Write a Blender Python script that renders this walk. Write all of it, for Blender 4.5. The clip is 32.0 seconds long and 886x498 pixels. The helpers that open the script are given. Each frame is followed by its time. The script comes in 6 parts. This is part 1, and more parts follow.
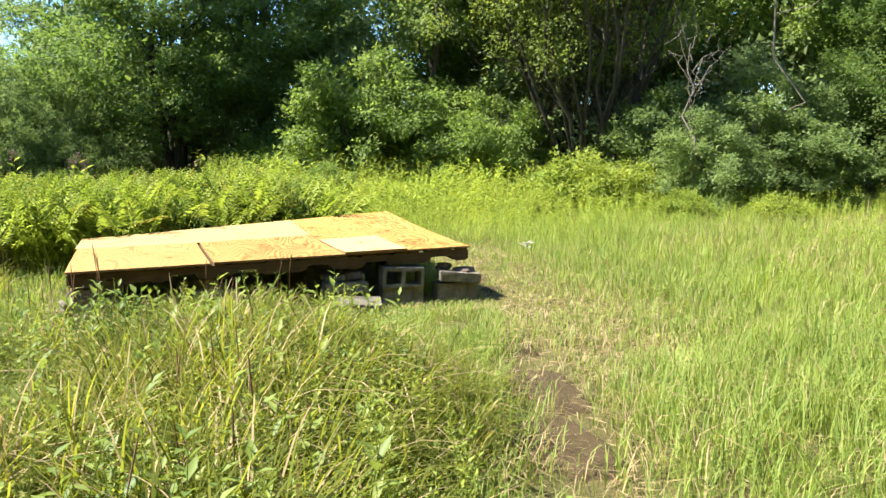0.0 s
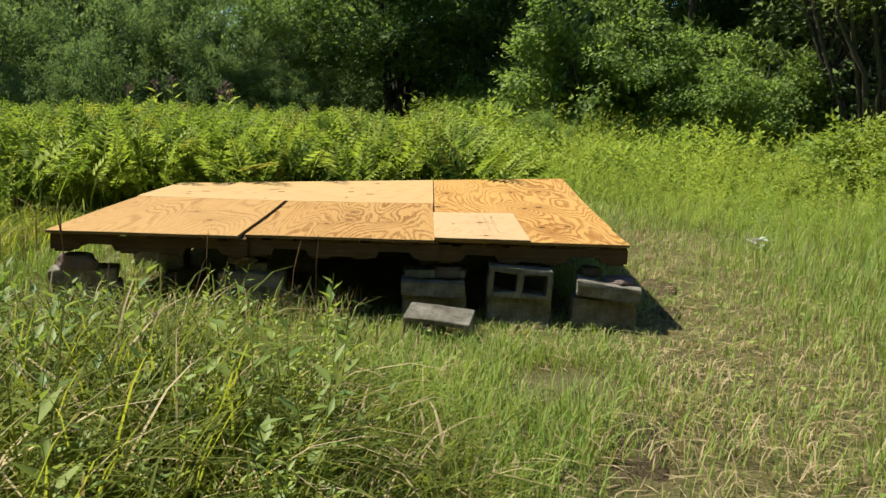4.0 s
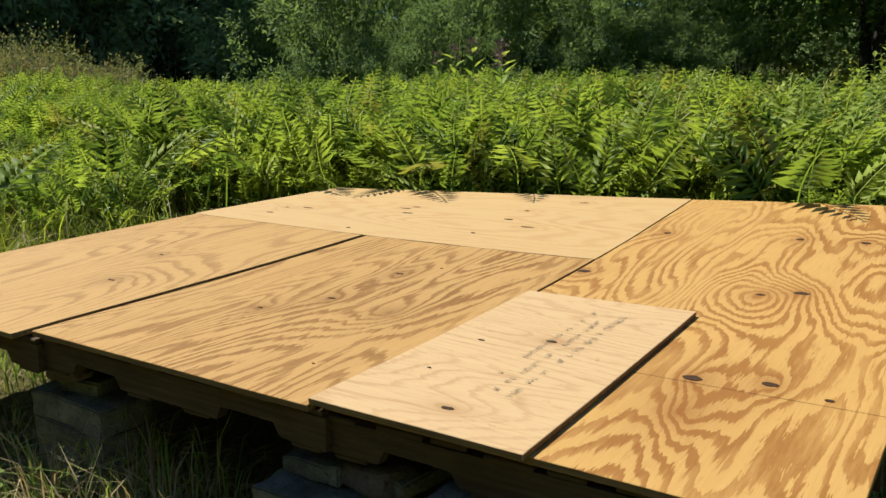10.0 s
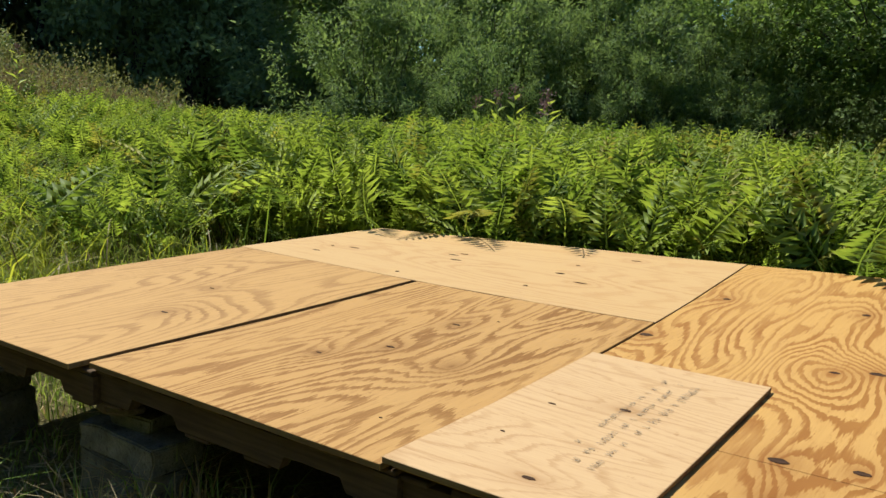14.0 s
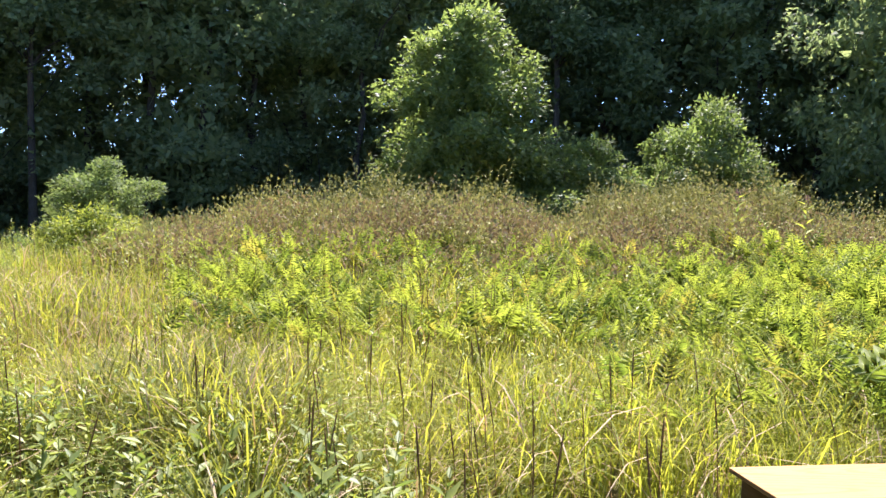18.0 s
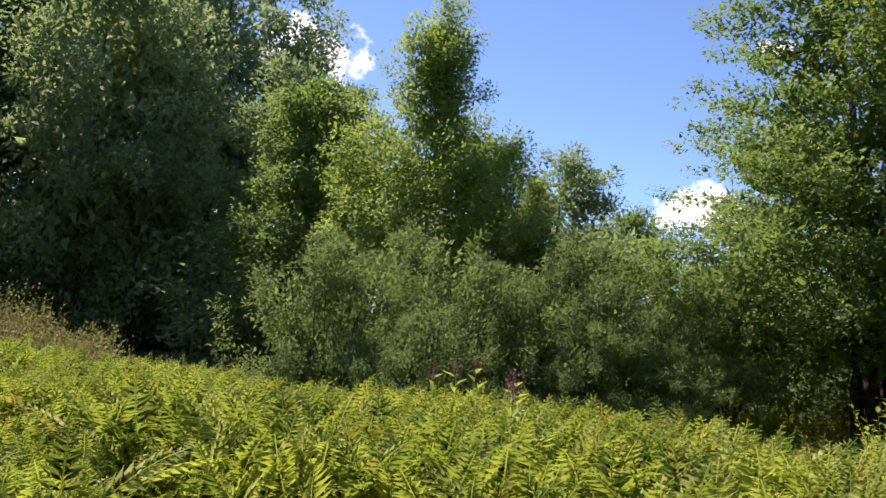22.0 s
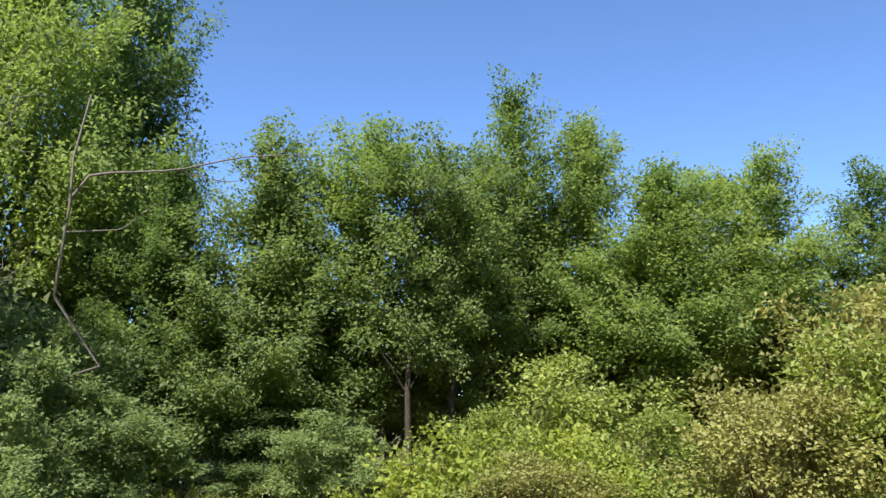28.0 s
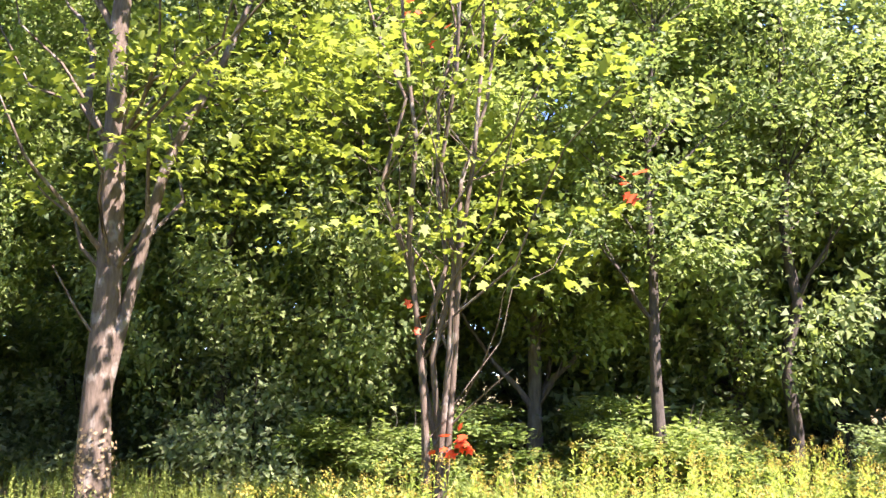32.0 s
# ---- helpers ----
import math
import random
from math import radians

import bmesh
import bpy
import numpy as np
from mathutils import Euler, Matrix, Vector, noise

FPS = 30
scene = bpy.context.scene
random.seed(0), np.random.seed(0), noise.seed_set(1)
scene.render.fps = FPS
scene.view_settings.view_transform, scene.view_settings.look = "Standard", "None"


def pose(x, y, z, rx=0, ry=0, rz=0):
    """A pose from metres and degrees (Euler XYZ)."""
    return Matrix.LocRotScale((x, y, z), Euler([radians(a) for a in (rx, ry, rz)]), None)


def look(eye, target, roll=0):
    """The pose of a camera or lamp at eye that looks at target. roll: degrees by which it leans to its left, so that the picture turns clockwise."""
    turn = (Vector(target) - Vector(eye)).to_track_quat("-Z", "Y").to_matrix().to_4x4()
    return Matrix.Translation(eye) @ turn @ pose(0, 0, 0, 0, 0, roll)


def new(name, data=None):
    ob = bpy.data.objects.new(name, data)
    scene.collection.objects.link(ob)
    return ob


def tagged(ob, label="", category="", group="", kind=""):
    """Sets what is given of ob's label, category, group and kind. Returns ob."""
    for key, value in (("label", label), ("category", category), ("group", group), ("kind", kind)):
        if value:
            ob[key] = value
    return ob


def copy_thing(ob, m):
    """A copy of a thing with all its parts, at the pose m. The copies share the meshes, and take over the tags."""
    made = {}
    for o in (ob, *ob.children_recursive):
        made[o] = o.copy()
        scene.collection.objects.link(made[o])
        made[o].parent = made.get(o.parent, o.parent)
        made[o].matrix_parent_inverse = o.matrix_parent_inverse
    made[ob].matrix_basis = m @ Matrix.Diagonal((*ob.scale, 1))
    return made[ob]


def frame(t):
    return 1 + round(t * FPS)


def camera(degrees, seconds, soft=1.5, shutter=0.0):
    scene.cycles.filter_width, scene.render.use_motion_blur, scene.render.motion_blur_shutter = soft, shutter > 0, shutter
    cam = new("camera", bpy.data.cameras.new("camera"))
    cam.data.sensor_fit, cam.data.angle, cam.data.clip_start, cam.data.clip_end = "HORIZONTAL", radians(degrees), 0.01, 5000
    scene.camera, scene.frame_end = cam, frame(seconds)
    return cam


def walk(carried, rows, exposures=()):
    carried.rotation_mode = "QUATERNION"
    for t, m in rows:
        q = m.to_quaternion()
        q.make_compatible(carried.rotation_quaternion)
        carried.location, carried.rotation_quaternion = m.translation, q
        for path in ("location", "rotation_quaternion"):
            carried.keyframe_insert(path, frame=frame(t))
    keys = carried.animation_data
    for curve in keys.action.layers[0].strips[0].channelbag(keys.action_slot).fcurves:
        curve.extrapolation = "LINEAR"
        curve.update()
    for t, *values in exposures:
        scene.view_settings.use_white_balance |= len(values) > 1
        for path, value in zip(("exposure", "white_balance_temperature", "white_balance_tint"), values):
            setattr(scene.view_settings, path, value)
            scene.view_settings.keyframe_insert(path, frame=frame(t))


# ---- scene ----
# ---------------------------------------------------------------- camera
cam = camera(53.94, 32.0)


def stand(x, y, z, yaw, pitch, roll):
    """Camera pose: eye, heading (0 looks along +y, positive to the left), tilt and lean in degrees."""
    return pose(x, y, z, 90 + pitch, 0, yaw) @ pose(0, 0, 0, 0, 0, roll)


PATH = [
    (0.0, -2.957, -7.663, 1.615, -19.34, -7.77, -1.33),
    (0.5, -2.512, -7.128, 1.540, -14.52, -8.28, -1.44),
    (1.0, -2.271, -7.008, 1.535, -12.68, -7.66, -0.07),
    (1.5, -2.036, -6.830, 1.567, -12.28, -6.51, 1.56),
    (2.0, -1.702, -6.384, 1.543, -8.28, -6.97, 3.43),
    (2.5, -1.668, -6.199, 1.582, -5.61, -7.67, 3.65),
    (3.0, -1.546, -5.900, 1.553, -4.04, -8.68, 3.05),
    (3.5, -1.413, -5.586, 1.513, -2.62, -9.75, 2.34),
    (4.0, -1.273, -5.264, 1.473, -1.26, -10.79, 1.59),
    (4.5, -1.130, -4.939, 1.443, 0.14, -11.72, 0.90),
    (5.0, -0.951, -4.581, 1.478, 1.68, -11.86, 0.52),
    (5.5, -0.778, -4.202, 1.445, 2.86, -7.72, 1.94),
    (6.0, -0.640, -3.848, 1.420, 2.06, -6.99, 2.46),
    (6.5, -0.519, -3.539, 1.423, 2.82, -8.32, 2.19),
    (7.0, -0.412, -3.208, 1.386, 3.69, -7.43, 1.20),
    (7.5, -0.314, -2.835, 1.365, 3.84, -9.59, 0.08),
    (8.0, -0.173, -2.418, 1.364, 7.97, -8.99, -1.22),
    (8.5, -0.086, -2.135, 1.366, 16.00, -11.13, -3.32),
    (9.0, 0.025, -1.838, 1.364, 25.59, -11.31, -5.89),
    (9.5, 0.147, -1.615, 1.335, 31.51, -11.80, -3.03),
    (10.0, 0.173, -1.488, 1.362, 33.81, -12.91, -1.73),
    (10.5, 0.147, -1.474, 1.386, 33.72, -12.23, -1.76),
    (11.0, 0.087, -1.468, 1.381, 32.62, -12.44, -1.37),
    (11.5, 0.029, -1.510, 1.360, 30.60, -13.41, 0.04),
    (12.0, -0.021, -1.543, 1.347, 28.17, -14.07, 1.43),
    (12.5, -0.008, -1.526, 1.337, 28.87, -13.57, 2.08),
    (13.0, 0.011, -1.518, 1.361, 30.26, -12.96, 2.01),
    (13.5, 0.010, -1.511, 1.371, 31.20, -11.71, 1.94),
    (14.0, -0.012, -1.532, 1.395, 34.75, -10.34, 1.72),
    (14.5, -0.035, -1.558, 1.422, 38.60, -8.96, 1.46),
    (15.0, -0.062, -1.584, 1.448, 42.79, -7.57, 1.24),
    (15.5, -0.092, -1.611, 1.473, 47.36, -6.22, 1.14),
    (16.0, -0.149, -1.639, 1.485, 55.06, -5.06, 1.84),
    (16.5, -0.175, -1.655, 1.503, 63.40, -4.20, 1.75),
    (17.0, -0.210, -1.670, 1.522, 70.75, -3.46, 1.60),
    (17.5, -0.290, -1.650, 1.513, 77.30, -2.90, 1.10),
    (18.0, -0.390, -1.660, 1.510, 82.00, -2.25, 0.75),
    (18.5, -0.405, -1.590, 1.547, 83.15, -0.25, 0.95),
    (19.0, -0.420, -1.520, 1.602, 81.84, 2.30, 1.71),
    (19.5, -0.435, -1.440, 1.652, 76.31, 3.48, 2.13),
    (20.0, -0.450, -1.360, 1.652, 66.87, 3.50, 2.67),
    (20.5, -0.460, -1.290, 1.646, 57.62, 3.61, 3.22),
    (21.0, -0.470, -1.220, 1.646, 48.11, 4.23, 3.65),
    (21.5, -0.480, -1.170, 1.649, 39.99, 4.91, 4.03),
    (22.0, -0.490, -1.120, 1.650, 31.74, 5.71, 4.34),
    (22.5, -0.495, -1.090, 1.649, 23.34, 6.48, 4.37),
    (23.0, -0.500, -1.060, 1.558, 14.17, 7.29, 4.42),
    (23.5, -0.500, -1.055, 1.550, 5.59, 7.63, 4.50),
    (24.0, -0.500, -1.050, 1.558, -2.38, 8.15, 4.62),
    (24.5, -0.500, -1.095, 1.530, -10.71, 7.86, 4.61),
    (25.0, -0.500, -1.140, 1.508, -19.55, 6.64, 5.63),
    (25.5, -0.515, -1.220, 1.496, -28.79, 6.82, 5.08),
    (26.0, -0.530, -1.300, 1.518, -37.94, 7.61, 3.13),
    (26.5, -0.555, -1.380, 1.545, -47.05, 8.68, 1.90),
    (27.0, -0.580, -1.460, 1.569, -56.15, 9.67, 1.75),
    (27.5, -0.609, -1.531, 1.585, -65.29, 10.25, 1.96),
    (28.0, -0.638, -1.603, 1.569, -74.50, 10.07, 0.83),
    (28.5, -0.641, -1.552, 1.558, -82.58, 9.92, -0.10),
    (29.0, -0.636, -1.498, 1.551, -91.71, 9.32, -0.82),
    (29.5, -0.616, -1.484, 1.554, -101.64, 8.18, -1.22),
    (30.0, -0.608, -1.497, 1.558, -110.98, 8.48, -0.71),
    (30.5, -0.566, -1.487, 1.570, -121.04, 8.91, -0.76),
    (31.0, -0.551, -1.453, 1.564, -133.87, 8.44, -0.40),
    (31.5, -0.510, -1.418, 1.555, -144.79, 8.27, 0.49),
    (32.0, -0.427, -1.378, 1.551, -156.36, 8.18, 0.72),
]
walk(cam, [(r[0], stand(*r[1:])) for r in PATH],
     exposures=[(0.0, 1.62, 6500, 5), (2.5, 1.29, 6500, 2), (4.5, 0.63, 6500, 0), (6.0, 0.92, 6483, -1), (7.0, 0.72, 6467, -3),
                (8.0, 0.56, 6450, -3), (9.0, 0.40, 6325, -2), (13.5, 0.40, 6250, 1), (16.0, 0.66, 5950, 5), (17.0, 1.15, 6000, 14),
                (18.0, 1.72, 6150, 26), (19.5, 1.85, 6100, 30), (20.0, 1.80, 6233, 30), (21.0, 1.25, 6500, 29), (22.0, 0.74, 6650, 24),
                (23.0, 1.02, 6750, 18), (24.0, 1.05, 6700, 19), (25.0, 1.95, 6600, 24), (25.5, 1.95, 6500, 22), (27.5, 1.00, 6300, 9),
                (28.0, 0.98, 6250, 13), (30.0, 0.95, 6250, 13), (31.0, 1.42, 6400, 25), (32.0, 2.6, 6300, 37)])

# ---------------------------------------------------------------- world, sun
SUN_TO = Vector((-0.36, 0.09, 0.52)).normalized()
SUN_EL = math.asin(SUN_TO.z)
SUN_AZ = math.atan2(SUN_TO.x, SUN_TO.y)

world = bpy.data.worlds.new("sky")
scene.world = world
world.use_nodes = True
wn, wl = world.node_tree.nodes, world.node_tree.links
wn.clear()
w_out = wn.new("ShaderNodeOutputWorld")
w_bg = wn.new("ShaderNodeBackground")
w_sky = wn.new("ShaderNodeTexSky")
w_sky.sky_type = "NISHITA"
w_sky.sun_disc = False
w_sky.sun_elevation = SUN_EL
w_sky.sun_rotation = SUN_AZ
w_sky.air_density, w_sky.dust_density, w_sky.ozone_density = 0.6, 0.1, 3.0
w_bg.inputs["Strength"].default_value = 0.15


def sky_clouds(color):
    """Small heaped clouds low in the sky, each at its own bearing: centre direction, half width."""
    tc = wn.new("ShaderNodeTexCoord")
    puff = wn.new("ShaderNodeTexNoise")
    puff.inputs["Scale"].default_value = 26
    puff.inputs["Detail"].default_value = 7
    puff.inputs["Roughness"].default_value = 0.6
    wl.new(tc.outputs["Generated"], puff.inputs["Vector"])
    for (cx, cy, cz), half in CLOUDS:
        sub = wn.new("ShaderNodeVectorMath")
        sub.operation = "SUBTRACT"
        wl.new(tc.outputs["Generated"], sub.inputs[0])
        sub.inputs[1].default_value = (cx, cy, cz)
        flat = wn.new("ShaderNodeVectorMath")
        flat.operation = "MULTIPLY"
        wl.new(sub.outputs[0], flat.inputs[0])
        flat.inputs[1].default_value = (1 / half, 1 / half, 1.7 / half)
        dist = wn.new("ShaderNodeVectorMath")
        dist.operation = "LENGTH"
        wl.new(flat.outputs[0], dist.inputs[0])
        edge = wn.new("ShaderNodeMath")
        edge.operation = "MULTIPLY_ADD"
        wl.new(puff.outputs["Fac"], edge.inputs[0])
        edge.inputs[1].default_value = -2.6
        wl.new(dist.outputs["Value"], edge.inputs[2])
        ramp = wn.new("ShaderNodeMapRange")
        wl.new(edge.outputs[0], ramp.inputs["Value"])
        ramp.inputs["From Min"].default_value = -0.25
        ramp.inputs["From Max"].default_value = -0.65
        mix = wn.new("ShaderNodeMixRGB")
        wl.new(ramp.outputs[0], mix.inputs["Fac"])
        wl.new(color, mix.inputs["Color1"])
        mix.inputs["Color2"].default_value = (6.6, 6.7, 6.9, 1)
        color = mix.outputs[0]
    return color


CLOUDS = (((-0.6335, 0.7125, 0.3019), 0.058),
          ((-0.1872, 0.9263, 0.3270), 0.019),
          ((0.9294, -0.3115, 0.1979), 0.040),
          ((-0.2566, 0.9536, 0.1573), 0.049))
w_tint = wn.new("ShaderNodeMixRGB")
w_tint.blend_type = "MULTIPLY"
w_tint.inputs["Fac"].default_value = 1.0
w_tint.inputs["Color2"].default_value = (0.79, 0.9, 0.97, 1)
wl.new(w_sky.outputs[0], w_tint.inputs["Color1"])
wl.new(sky_clouds(w_tint.outputs[0]), w_bg.inputs["Color"])
wl.new(w_bg.outputs[0], w_out.inputs["Surface"])

sun_data = bpy.data.lights.new("sun", "SUN")
sun_data.energy = 5.0
sun_data.angle = radians(0.53)
sun_data.color = (1.0, 0.95, 0.86)
sun = new("sun", sun_data)
sun.matrix_world = look(SUN_TO * 60, (0, 0, 0))

# ---------------------------------------------------------------- materials


class Nodes:
    """A small wrapper to write node trees briefly."""

    def __init__(self, name):
        self.mat = bpy.data.materials.new(name)
        self.mat.use_nodes = True
        self.n, self.l = self.mat.node_tree.nodes, self.mat.node_tree.links
        self.n.clear()
        self.out = self.n.new("ShaderNodeOutputMaterial")

    def add(self, kind, **inputs):
        node = self.n.new(kind)
        for key, value in inputs.items():
            self.put(node, key.replace("_", " "), value)
        return node

    def put(self, node, key, value):
        sock = node.inputs[int(key)] if key.isdigit() else node.inputs[key]
        if isinstance(value, bpy.types.NodeSocket):
            self.l.new(value, sock)
        else:
            sock.default_value = value

    def coords(self, scale=(1, 1, 1), kind="Object"):
        tc = self.n.new("ShaderNodeTexCoord")
        mp = self.n.new("ShaderNodeMapping")
        mp.inputs["Scale"].default_value = scale
        self.l.new(tc.outputs[kind], mp.inputs["Vector"])
        return mp.outputs[0]

    def place(self, scale=1.0):
        g = self.n.new("ShaderNodeNewGeometry")
        mp = self.n.new("ShaderNodeMapping")
        mp.inputs["Scale"].default_value = (scale, scale, scale)
        self.l.new(g.outputs["Position"], mp.inputs["Vector"])
        return mp.outputs[0]

    def noise(self, vec, scale, detail=3.0, rough=0.55, distort=0.0):
        t = self.n.new("ShaderNodeTexNoise")
        t.inputs["Scale"].default_value = scale
        t.inputs["Detail"].default_value = detail
        t.inputs["Roughness"].default_value = rough
        t.inputs["Distortion"].default_value = distort
        self.l.new(vec, t.inputs["Vector"])
        return t.outputs["Fac"]

    def ramp(self, fac, stops):
        r = self.n.new("ShaderNodeValToRGB")
        el = r.color_ramp.elements
        while len(el) < len(stops):
            el.new(0.5)
        for e, (p, c) in zip(el, stops):
            e.position, e.color = p, (*c, 1)
        self.l.new(fac, r.inputs["Fac"])
        return r.outputs["Color"]

    def mix(self, fac, a, b, kind="MIX"):
        m = self.n.new("ShaderNodeMixRGB")
        m.blend_type = kind
        for key, value in (("Fac", fac), ("Color1", a), ("Color2", b)):
            if isinstance(value, tuple):
                value = (*value, 1)
            self.put(m, key, value)
        return m.outputs[0]

    def math(self, op, a, b=0.0):
        m = self.n.new("ShaderNodeMath")
        m.operation = op
        self.put(m, "0", a)
        self.put(m, "1", b)
        return m.outputs[0]

    def bump(self, height, strength=0.3, distance=0.01):
        b = self.n.new("ShaderNodeBump")
        b.inputs["Strength"].default_value = strength
        b.inputs["Distance"].default_value = distance
        self.l.new(height, b.inputs["Height"])
        return b.outputs[0]

    def surface(self, color, rough=0.6, spec=0.4, normal=None, metal=0.0):
        p = self.n.new("ShaderNodeBsdfPrincipled")
        self.put(p, "Base Color", (*color, 1) if isinstance(color, tuple) else color)
        self.put(p, "Roughness", rough)
        self.put(p, "Specular IOR Level", spec)
        self.put(p, "Metallic", metal)
        if normal is not None:
            self.l.new(normal, p.inputs["Normal"])
        self.l.new(p.outputs[0], self.out.inputs["Surface"])
        return p


def leaf_material(name, dark, light, through_tint, share=0.45, rough=0.5, patch=0.6, spec=0.35):
    """Thin leaf: glossy front, light shining through; colour varies leaf by leaf and in patches."""
    m = Nodes(name)
    g = m.n.new("ShaderNodeNewGeometry")
    oi = m.n.new("ShaderNodeObjectInfo")
    big = m.noise(m.place(), patch, 2.0)
    mixv = m.math("ADD", m.math("MULTIPLY", g.outputs["Random Per Island"], 0.55), m.math("MULTIPLY", big, 0.75))
    mixv = m.math("ADD", mixv, m.math("MULTIPLY", oi.outputs["Random"], 0.2))
    mixv = m.math("SUBTRACT", mixv, 0.25)
    dark, light = ((c[0] * 1.1, c[1], c[2] * 1.2) for c in (dark, light))
    col = m.ramp(mixv, [(0.05, dark), (0.95, light)])
    p = m.n.new("ShaderNodeBsdfPrincipled")
    m.put(p, "Base Color", col)
    m.put(p, "Roughness", rough)
    m.put(p, "Specular IOR Level", spec)
    t = m.n.new("ShaderNodeBsdfTranslucent")
    m.put(t, "Color", m.mix(1.0, col, through_tint, "MULTIPLY"))
    s = m.n.new("ShaderNodeMixShader")
    s.inputs[0].default_value = share
    m.l.new(p.outputs[0], s.inputs[1])
    m.l.new(t.outputs[0], s.inputs[2])
    m.l.new(s.outputs[0], m.out.inputs["Surface"])
    return m.mat


def bark_material(name, dark, light, lichen=None):
    m = Nodes(name)
    v = m.coords((1, 1, 0.25))
    n1 = m.noise(v, 26, 5, 0.65)
    n2 = m.noise(m.coords(), 3.0, 3)
    col = m.ramp(n1, [(0.3, dark), (0.7, light)])
    col = m.mix(m.math("MULTIPLY", n2, 0.5), col, light)
    if lichen:
        n3 = m.noise(m.coords((1, 1, 0.7)), 5.5, 4, 0.6)
        spot = m.ramp(n3, [(0.55, (0, 0, 0)), (0.62, (1, 1, 1))])
        col = m.mix(spot, col, lichen)
    m.surface(col, 0.9, 0.15, m.bump(n1, 0.7, 0.02))
    return m.mat


def ply_material(name, light, dark, warm, rings, along=(0.42, 1.0, 1.0), contrast=1.0, shift=0.0, knots=(), jag=0.5, wide=0.5):
    """Rotary-cut plywood face: contour bands of a stretched noise that close round the knots, broken by
    the fibres, plus fine pores and a few stains. knots: x, y, reach; wide: share of the dark latewood."""
    m = Nodes(name)
    tc = m.n.new("ShaderNodeTexCoord")
    mp = m.n.new("ShaderNodeMapping")
    mp.inputs["Scale"].default_value = along
    mp.inputs["Location"].default_value = (shift, shift * 1.7, 0)
    m.l.new(tc.outputs["Object"], mp.inputs["Vector"])
    lengthwise = along[0] < along[1]
    fibre = m.noise(m.coords((6, 190, 1)) if lengthwise else m.coords((190, 6, 1)), 1.0, 3)
    streak = m.noise(m.coords((4, 55, 1)) if lengthwise else m.coords((55, 4, 1)), 1.0, 4, 0.7)
    field = m.noise(mp.outputs[0], 2.0, 2.4, 0.42, 0.25)
    ph = m.math("MULTIPLY", field, rings)
    halo = None
    for kx, ky, reach in knots:
        sub = m.n.new("ShaderNodeVectorMath")
        sub.operation = "SUBTRACT"
        m.l.new(tc.outputs["Object"], sub.inputs[0])
        sub.inputs[1].default_value = (kx, ky, 0)
        flat = m.n.new("ShaderNodeVectorMath")
        flat.operation = "MULTIPLY"
        m.l.new(sub.outputs[0], flat.inputs[0])
        flat.inputs[1].default_value = (0.55 / reach, 1 / reach, 0) if lengthwise else (1 / reach, 0.6 / reach, 0)
        d = m.n.new("ShaderNodeVectorMath")
        d.operation = "LENGTH"
        m.l.new(flat.outputs[0], d.inputs[0])
        ph = m.math("ADD", ph, m.math("MULTIPLY", m.math("POWER", 2.718, m.math("MULTIPLY", d.outputs["Value"], -1.5)), 3.0))
        glow = m.math("POWER", 2.718, m.math("MULTIPLY", d.outputs["Value"], -3.2))
        halo = glow if halo is None else m.math("ADD", halo, glow)
    ph = m.math("ADD", ph, m.math("MULTIPLY", m.math("SUBTRACT", streak, 0.5), jag))
    saw = m.math("FRACT", ph)
    lo = 1 - wide
    band = m.ramp(saw, [(0.0, (0, 0, 0)), (lo * 0.95, (0.04, 0.04, 0.04)), (lo + 0.06, (0.7, 0.7, 0.7)), (0.92, (1, 1, 1)), (0.965, (0.0, 0.0, 0.0))])
    amp = m.ramp(m.noise(mp.outputs[0], 2.6, 4, 0.65), [(0.3, (0.12, 0.12, 0.12)), (0.68, (0.95, 0.95, 0.95))])
    fac = m.math("MULTIPLY", band, m.math("MULTIPLY", amp, contrast * 0.95))
    fac = m.math("MINIMUM", m.math("MULTIPLY", fac, m.math("ADD", m.math("MULTIPLY", streak, 1.1), 0.4)), 1.0)
    col = m.mix(fac, light, dark)
    col = m.mix(m.math("MULTIPLY", fibre, 0.42), col, dark)
    stain = m.noise(m.coords(), 1.3, 4, 0.65)
    col = m.mix(m.math("MULTIPLY", stain, 0.45), col, warm)
    pore = m.noise(m.coords((7, 95, 1)) if lengthwise else m.coords((95, 7, 1)), 1.0, 5, 0.75)
    col = m.mix(m.ramp(pore, [(0.55, (0, 0, 0)), (0.72, (0.6, 0.6, 0.6))]), col, dark)
    if halo is not None:
        col = m.mix(m.math("MINIMUM", m.math("MULTIPLY", halo, 0.8), 0.8), col, dark)
    speck = m.noise(m.coords(), 34, 2)
    col = m.mix(m.ramp(speck, [(0.70, (0, 0, 0)), (0.76, (0.45, 0.45, 0.45))]), col, dark)
    m.surface(col, 0.65, 0.16, m.bump(fibre, 0.2, 0.002))
    return m.mat


def wood_material(name, dark, light):
    m = Nodes(name)
    n1 = m.noise(m.coords((3, 60, 60)), 1.2, 4, 0.6)
    n2 = m.noise(m.coords(), 4, 3)
    col = m.mix(n2, m.ramp(n1, [(0.3, dark), (0.75, light)]), dark)
    m.surface(col, 0.85, 0.2, m.bump(n1, 0.4, 0.004))
    return m.mat


